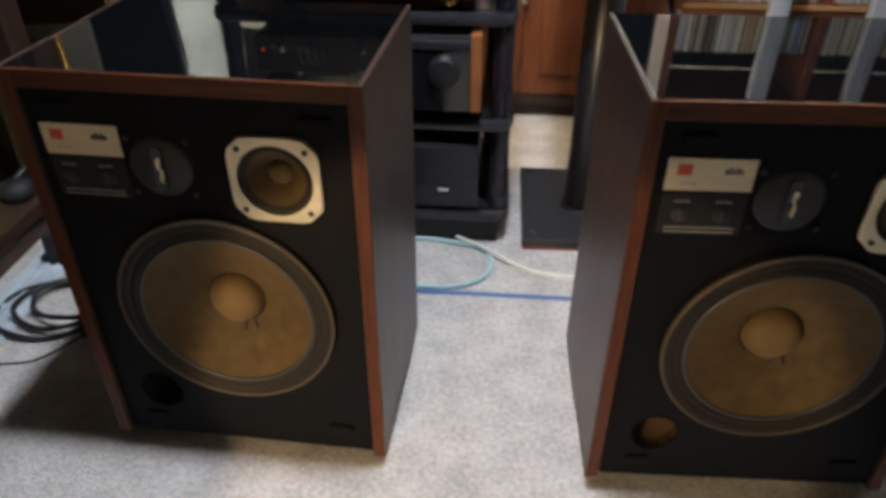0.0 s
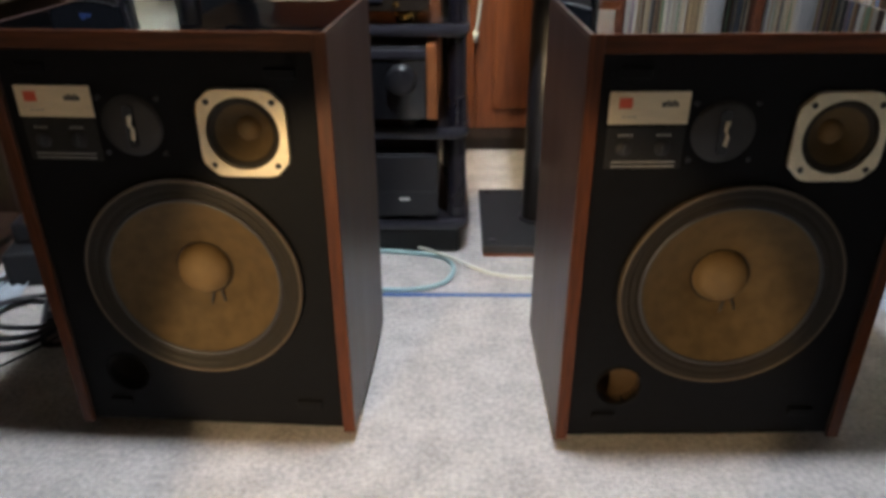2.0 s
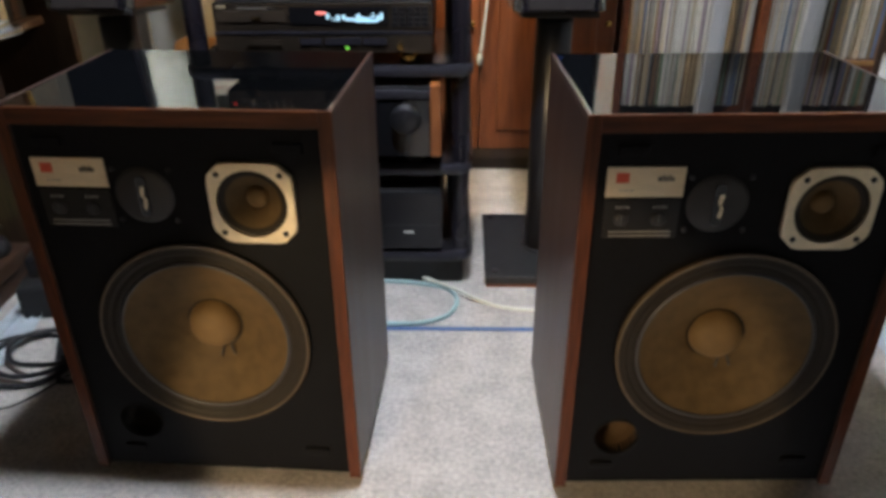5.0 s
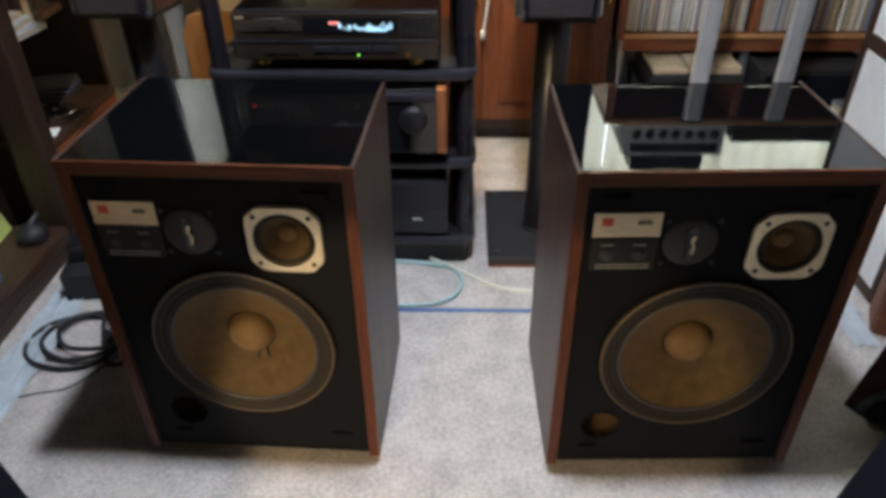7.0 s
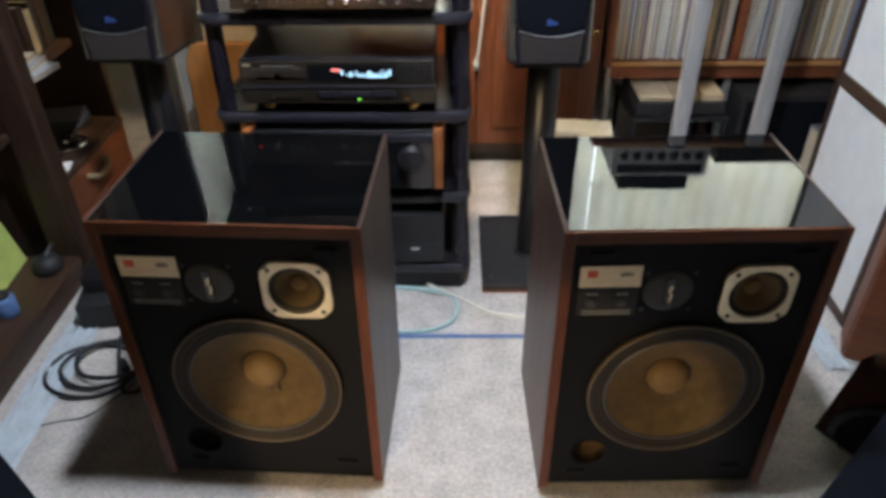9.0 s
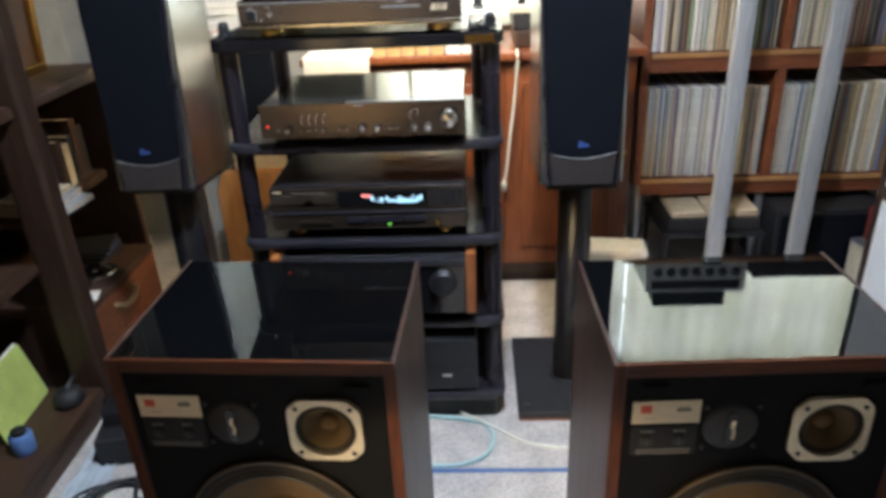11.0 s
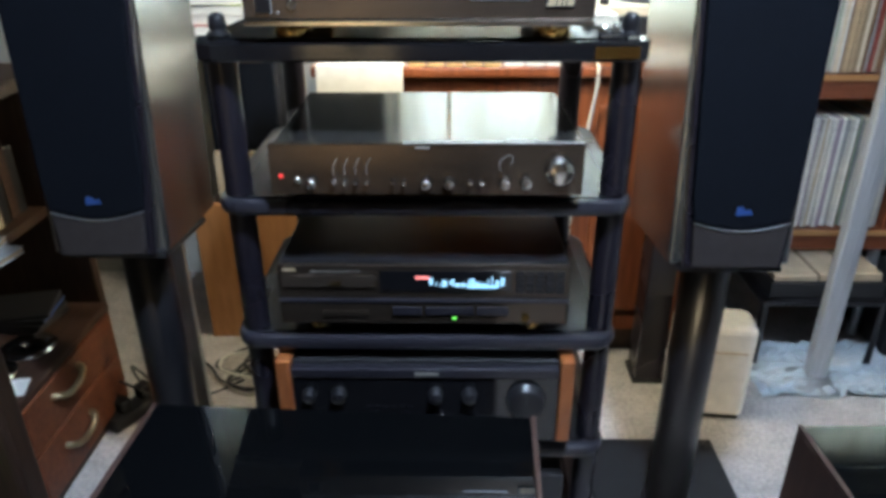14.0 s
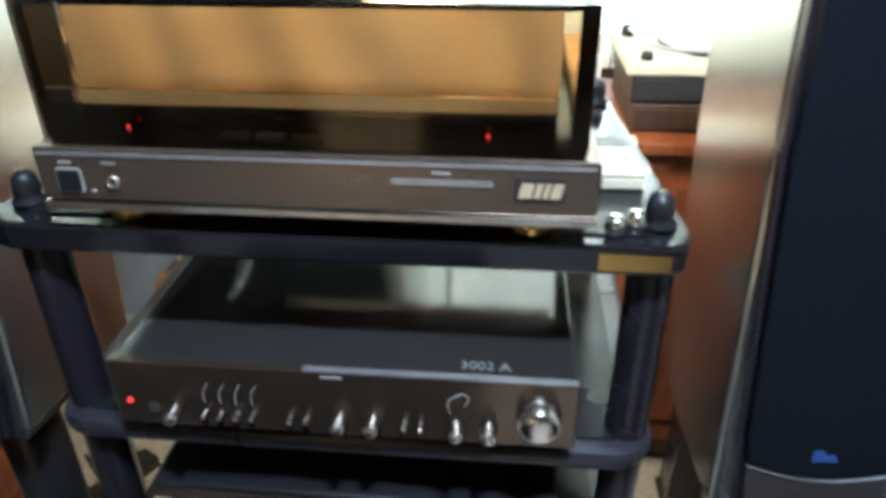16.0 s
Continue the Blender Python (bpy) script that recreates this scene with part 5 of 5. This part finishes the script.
for z0, z1, zc in ((0.175, 0.288, 0.250), (0.040, 0.168, 0.118)):
    drw = part("drawer", span(-1.0975, -1.080, 1.462, 1.852, z0, z1, 0.003), BOOKCASE_WOOD, dc, "reddish wooden drawer front")
    part("handle", tube([(-1.080, 1.557, zc + 0.006), (-1.066, 1.562, zc + 0.004), (-1.060, 1.585, zc - 0.008), (-1.059, 1.614, zc - 0.011), (-1.060, 1.643, zc - 0.008), (-1.066, 1.667, zc + 0.004), (-1.080, 1.672, zc + 0.006)], 0.0075), DULL_BRASS, drw, "curved brass handle")
for k, (y, s) in enumerate(((1.55, 0.06), (1.66, 0.058))):
    solid("compact_disc", lathe([(0.0075, 0.0), (s, 0.0), (s, 0.0016), (0.0075, 0.0016), (0.0075, 0.0)], seg=40), CHROME, "shiny compact disc lying on the cabinet", "disc", "loose discs", m=pose(-1.20 + 0.03 * k, y, 0.3125 + 0.0002 * k))
solid("note_sheet", box(0.085, 0.06, 0.0015), PAPER, "small white note lying on the drawer cabinet", "paper", m=pose(-1.135, 1.505, 0.3125, 0, 0, 15))
for k in range(6):
    random.seed(70 + k)
    h = random.uniform(0.12, 0.19)
    col = (FRAME_BLACK, OLD_WOOD_Y, CARD, FRAME_BLACK, OLD_WOOD_Y, FRAME_BLACK)[k]
    bk = thing("book", "used book standing on the old shelf", "book", pose(-1.26 + random.uniform(-0.02, 0.02), 1.655 + 0.034 * k, 0.5685), "books on the old shelf")
    part("pages", box(0.11, 0.026, h - 0.006, (0.0, 0, 0.003)), CARD, bk)
    part("cover", box(0.004, 0.032, h, (0.057, 0, 0)), col, bk)
    part("cover_board", box(0.112, 0.0025, h, (-0.001, -0.0147, 0)), col, bk)
    part("cover_board", box(0.112, 0.0025, h, (-0.001, 0.0147, 0)), col, bk)
for k in range(4):
    cs = thing("disc_case", "clear and white disc case lying in a pile", "disc case", pose(-1.235, 1.57, 0.3135 + 0.011 * k, 0, 0, 8 * k - 10), "pile of disc cases")
    cs.location.y = 1.77
    part("case", box(0.14, 0.124, 0.0098, (0, 0, 0), 0.001), FRAME_BLACK, cs)
    part("spine", box(0.002, 0.12, 0.007, (0.0712, 0, 0.0012)), BLUE if k == 2 else INK, cs)
for k, (y, x, w, d, c, rot) in enumerate(((1.555, -1.20, 0.20, 0.15, POLE, -8), (1.56, -1.21, 0.17, 0.13, POLE, 4), (1.56, -1.215, 0.13, 0.12, CARD, -3))):
    fb = thing("flat_booklet", "pale booklet lying flat on the old shelf board", "booklet", pose(x, y, 0.5686 + 0.0145 * k, 0, 0, rot), "flat pale booklets")
    part("pages", box(w, d, 0.010, (0, 0, 0.002)), CARD, fb)
    part("cover", box(w + 0.004, d + 0.003, 0.0018, (0, 0, 0.0122)), c, fb)
    part("back_cover", box(w + 0.004, d + 0.003, 0.0018, (0, 0, 0)), c, fb)
gadget = thing("desk_gadget", "small silver gadget on the old shelf", "gadget", pose(-1.185, 1.525, 0.6125))
part("body", box(0.05, 0.05, 0.03, (0, 0, 0.0), 0.006), ALU, gadget)
part("dial", lathe([(0, 0.02), (0.02, 0.018), (0.024, 0), (0, 0)], (0, 0, 0.0302), seg=22), BLACK_GLOSS, gadget)
pic = thing("framed_picture", "brown picture in a brass frame leaning above the old shelf", "picture", pose(-1.265, 1.56, 0.8885, 0, 4, 0))
part("backing", box(0.012, 0.52, 0.50, (0, 0, 0.0), 0.0), OLD_WOOD, pic)
part("picture_sheet", box(0.002, 0.46, 0.44, (0.0072, 0, 0.03)), OLD_WOOD_Y, pic)
for dy, dz, sy_, sz_ in ((0, 0, 0.52, 0.026), (0, 0.474, 0.52, 0.026), (-0.247, 0.026, 0.026, 0.448), (0.247, 0.026, 0.026, 0.448)):
    part("frame_rail", box(0.018, sy_, sz_, (0.0155, dy, dz), 0.004), BRASS, pic)
gr = thing("green_folder", "yellow-green card folder leaning on the bottom board", "folder", pose(-1.215, 1.255, 0.094, 0, -14, 4))
part("card", box(0.004, 0.22, 0.165, (0, 0, 0), 0.001), GREEN, gr)
part("paper_edge", box(0.003, 0.21, 0.172, (-0.0045, 0, 0.0)), PAPER, gr)
bl = thing("blue_can", "small blue plastic container on the bottom board", "container", pose(-1.15, 1.125, 0.0925))
part("body", lathe([(0, 0), (0.025, 0), (0.027, 0.004), (0.027, 0.05), (0.02, 0.055), (0, 0.055)], seg=22), BLUE_TAPE, bl)
part("cap", rod(0.018, 0.012, (0, 0, 0.0552), seg=18, chamfer=0.002), BLACK_MATT, bl)
hp = thing("headphone_cup", "dark rounded headphone cup lying on the bottom board", "headphones", pose(-1.135, 1.315, 0.0925))
part("cup", lathe([(0, 0), (0.036, 0.0), (0.042, 0.012), (0.036, 0.035), (0.018, 0.046), (0, 0.048)], seg=26), BLACK_MATT, hp)
part("arm", tube([(0, 0.0, 0.047), (0.01, 0.03, 0.060), (0.0, 0.05, 0.055)], 0.005), BLACK_SATIN, hp)
for k in range(8):
    random.seed(90 + k)
    cc = thing("cassette_case", "dark plastic cassette case standing on the old shelf", "cassette", pose(-1.25, 0.62 + 0.06 * k, 0.0925, 0, 0, random.uniform(-6, 6)), "cassette cases")
    part("case", box(0.07, 0.017, 0.108, (0, 0, 0), 0.001), BLACK_GLOSS if k % 3 else ALU, cc)
    part("inlay", box(0.0015, 0.014, 0.10, (0.0362, 0, 0.004)), PAPER if k % 4 == 0 else INK, cc)

# ---- loose things on the carpet ----
coil = []
for k in range(70):
    a = 2 * math.pi * k / 21
    turn = k / 21
    r = 0.112 - 0.012 * turn + 0.012 * math.sin(k * 0.31)
    coil.append((-0.918 + 0.020 * turn + r * 1.08 * math.cos(a), 0.985 + 0.014 * turn + r * 0.92 * math.sin(a), 0.007 + 0.0035 * (k // 10) + 0.003 * math.sin(k)))
coil = [(-0.70, 1.10, 0.007), (-0.78, 1.09, 0.007)] + coil + [(-0.80, 0.93, 0.007), (-0.72, 0.99, 0.007), (-0.66, 1.02, 0.007)]
solid("power_cable", tube(coil, 0.0055, 8, 3), BLACK_CABLE, "thick black power cable coiled loosely on the carpet", "cable")
solid("cable_plug_black", box(0.022, 0.042, 0.018, (0, 0, 0), 0.005), RUBBER, "black moulded plug on the coiled cable", "plug", m=pose(-0.835, 1.02, 0.002, 0, 0, 40))
solid("thin_wire", tube([(-1.04, 0.80, 0.003), (-0.93, 0.84, 0.003), (-0.86, 0.86, 0.003), (-0.81, 0.93, 0.003), (-0.79, 0.97, 0.003)], 0.002, 6), BLACK_CABLE, "thin dark wire lying on the carpet", "wire")
ad = thing("power_strip_box", "black power adapter box on the carpet beside the shelf", "adapter", pose(-0.955, 1.27, 0, 0, 0, 10))
part("body", box(0.13, 0.20, 0.085, (0, 0, 0), 0.008), BLACK_MATT, ad)
part("top_box", box(0.10, 0.12, 0.05, (0, 0.01, 0.0855), 0.008), BLACK_SATIN, ad)
solid("tape_line", span(-0.75, 1.0, 1.137, 1.150, 0.0005, 0.0022), BLUE_TAPE, "strip of blue tape stuck on the carpet", "tape")
solid("teal_cable", tube([(-0.30, 1.365, 0.010), (-0.20, 1.35, 0.006), (-0.119, 1.344, 0.006), (-0.029, 1.322, 0.006), (0.002, 1.293, 0.006), (0.011, 1.248, 0.006), (-0.011, 1.191, 0.006), (-0.071, 1.160, 0.006), (-0.145, 1.1555, 0.0065), (-0.26, 1.158, 0.0065), (-0.35, 1.17, 0.006)], 0.0055), TEAL_CABLE, "pale teal cable looping over the carpet", "cable")
solid("white_cable", tube([(-0.09, 1.365, 0.012), (-0.03, 1.320, 0.0165), (0.019, 1.283, 0.0165), (0.091, 1.243, 0.005), (0.161, 1.223, 0.0045), (0.212, 1.221, 0.0045), (0.30, 1.225, 0.0045), (0.40, 1.25, 0.0045)], 0.0042), WHITE_CABLE, "white cable running over the carpet", "cable")
wires = thing("cable_tangle", "tangle of dark cables on the carpet before the tan cabinet", "cables")
for k in range(6):
    random.seed(130 + k)
    cx, cy = random.uniform(-0.86, -0.66), random.uniform(1.93, 2.04)
    pts = [(cx + random.uniform(0.06, 0.12) * math.cos(a * 0.9), cy + random.uniform(0.04, 0.08) * math.sin(a * 0.9), 0.005 + 0.004 * k + 0.03 * abs(math.sin(a * 0.5)) * (k % 2)) for a in range(9)]
    part("cable", tube(pts, 0.004), BLACK_CABLE if k % 3 else WHITE_CABLE, wires)

strip = thing("power_strip", "dark power strip with plugs and wires on the carpet", "power strip", pose(-1.02, 1.88, 0, 0, 0, 62))
part("body", box(0.30, 0.055, 0.035, (0, 0, 0), 0.006), FRAME_BLACK, strip)
for k in range(4):
    part("plug", box(0.034, 0.036, 0.032 + 0.008 * (k % 2), (-0.10 + 0.066 * k, 0, 0.0352), 0.006), RUBBER if k != 2 else CREAM, strip)
    random.seed(170 + k)
    x = -0.10 + 0.066 * k
    part("wire", tube([(x, 0, 0.06 + 0.008 * (k % 2)), (x + random.uniform(-0.03, 0.03), 0.05, 0.10), (x + random.uniform(-0.05, 0.05), -0.08, 0.07), (x + 0.04, random.uniform(-0.14, -0.10), 0.006), (x + random.uniform(0.08, 0.16), -0.15, 0.006)], 0.0035), BLACK_CABLE, strip)

# walnut speaker by the sliding door
ws = thing("walnut_speaker", "walnut floor speaker with grey-rimmed woofer beside the sliding door", "loudspeaker", pose(0.988, 1.072, 0, 0, 0, -24))
part("cabinet", span(0.0, 0.36, 0.004, 0.10, 0.0, 0.62, 0.006), BOOKCASE_WOOD, ws)
part("front", span(0.004, 0.356, -0.006, 0.0035, 0.006, 0.614, 0.002), BOOKCASE_WOOD, ws, "walnut front board")
wf = part("woofer_frame", lathe(ring_profile(0.098, 0.118, 0.010), (0.155, -0.006, 0.345), "y", 44), ALU, ws, "grey metal woofer ring")
part("cone", lathe([(0.098, 0.006), (0.088, 0.009), (0.08, 0.004), (0.04, 0.0008), (0.03, 0.0006)], (0.155, -0.006, 0.345), "y", 40), SURROUND, wf)
part("dust_cap", lathe([(0.03, 0.0006), (0.026, 0.008), (0.012, 0.014), (0, 0.015)], (0.155, -0.006, 0.345), "y", 26), SURROUND, wf)

# plate glass and black cloth-covered boxes at the edge of the walk
gl_ = thing("glass_shelf", "thick greenish glass shelf plate lying low beside the speaker", "glass shelf", pose(0.80, 0.80, 0))
part("plate", plate([(0.0, 0.0), (0.055, -0.09), (0.44, 0.12), (0.36, 0.28), (0.20, 0.21)], 0.010, (0, 0, 0.040), False, 0.002), PLATE_GLASS, gl_)
for x, y in ((0.07, -0.02), (0.36, 0.14), (0.22, 0.17)):
    part("foot", rod(0.018, 0.0395, (x, y, 0), seg=18, chamfer=0.003), BLACK_MATT, gl_)


def cloth_box(m, w, d, h):
    t = thing("subwoofer", "low black cloth-covered subwoofer box on the carpet", "subwoofer", m, "black subwoofers")
    part("body", box(w, d, h, (0, 0, 0.012), 0.012), GRILLE, t)
    part("grille", box(w - 0.03, 0.012, h - 0.03, (0, -d / 2 - 0.0065, 0.027), 0.004), GRILLE, t)
    for dx in (-1, 1):
        for dy in (-1, 1):
            part("foot", rod(0.015, 0.0115, (dx * (w / 2 - 0.04), dy * (d / 2 - 0.04), 0), seg=14), RUBBER, t)
    return t


cloth_box(pose(0.920, 0.525, 0, 0, 0, 43), 0.50, 0.36, 0.138)
cloth_box(pose(-0.893, 0.435, 0, 0, 0, -40), 0.50, 0.30, 0.138)

wbd = thing("grey_board", "narrow pale grey board standing behind the speaker stand", "board")
part("board", span(-0.872, -0.846, 1.790, 1.808, 0.0, 0.63, 0.002), POLE, wbd)
part("edge_band", span(-0.8455, -0.843, 1.790, 1.808, 0.0, 0.63), ALU, wbd)
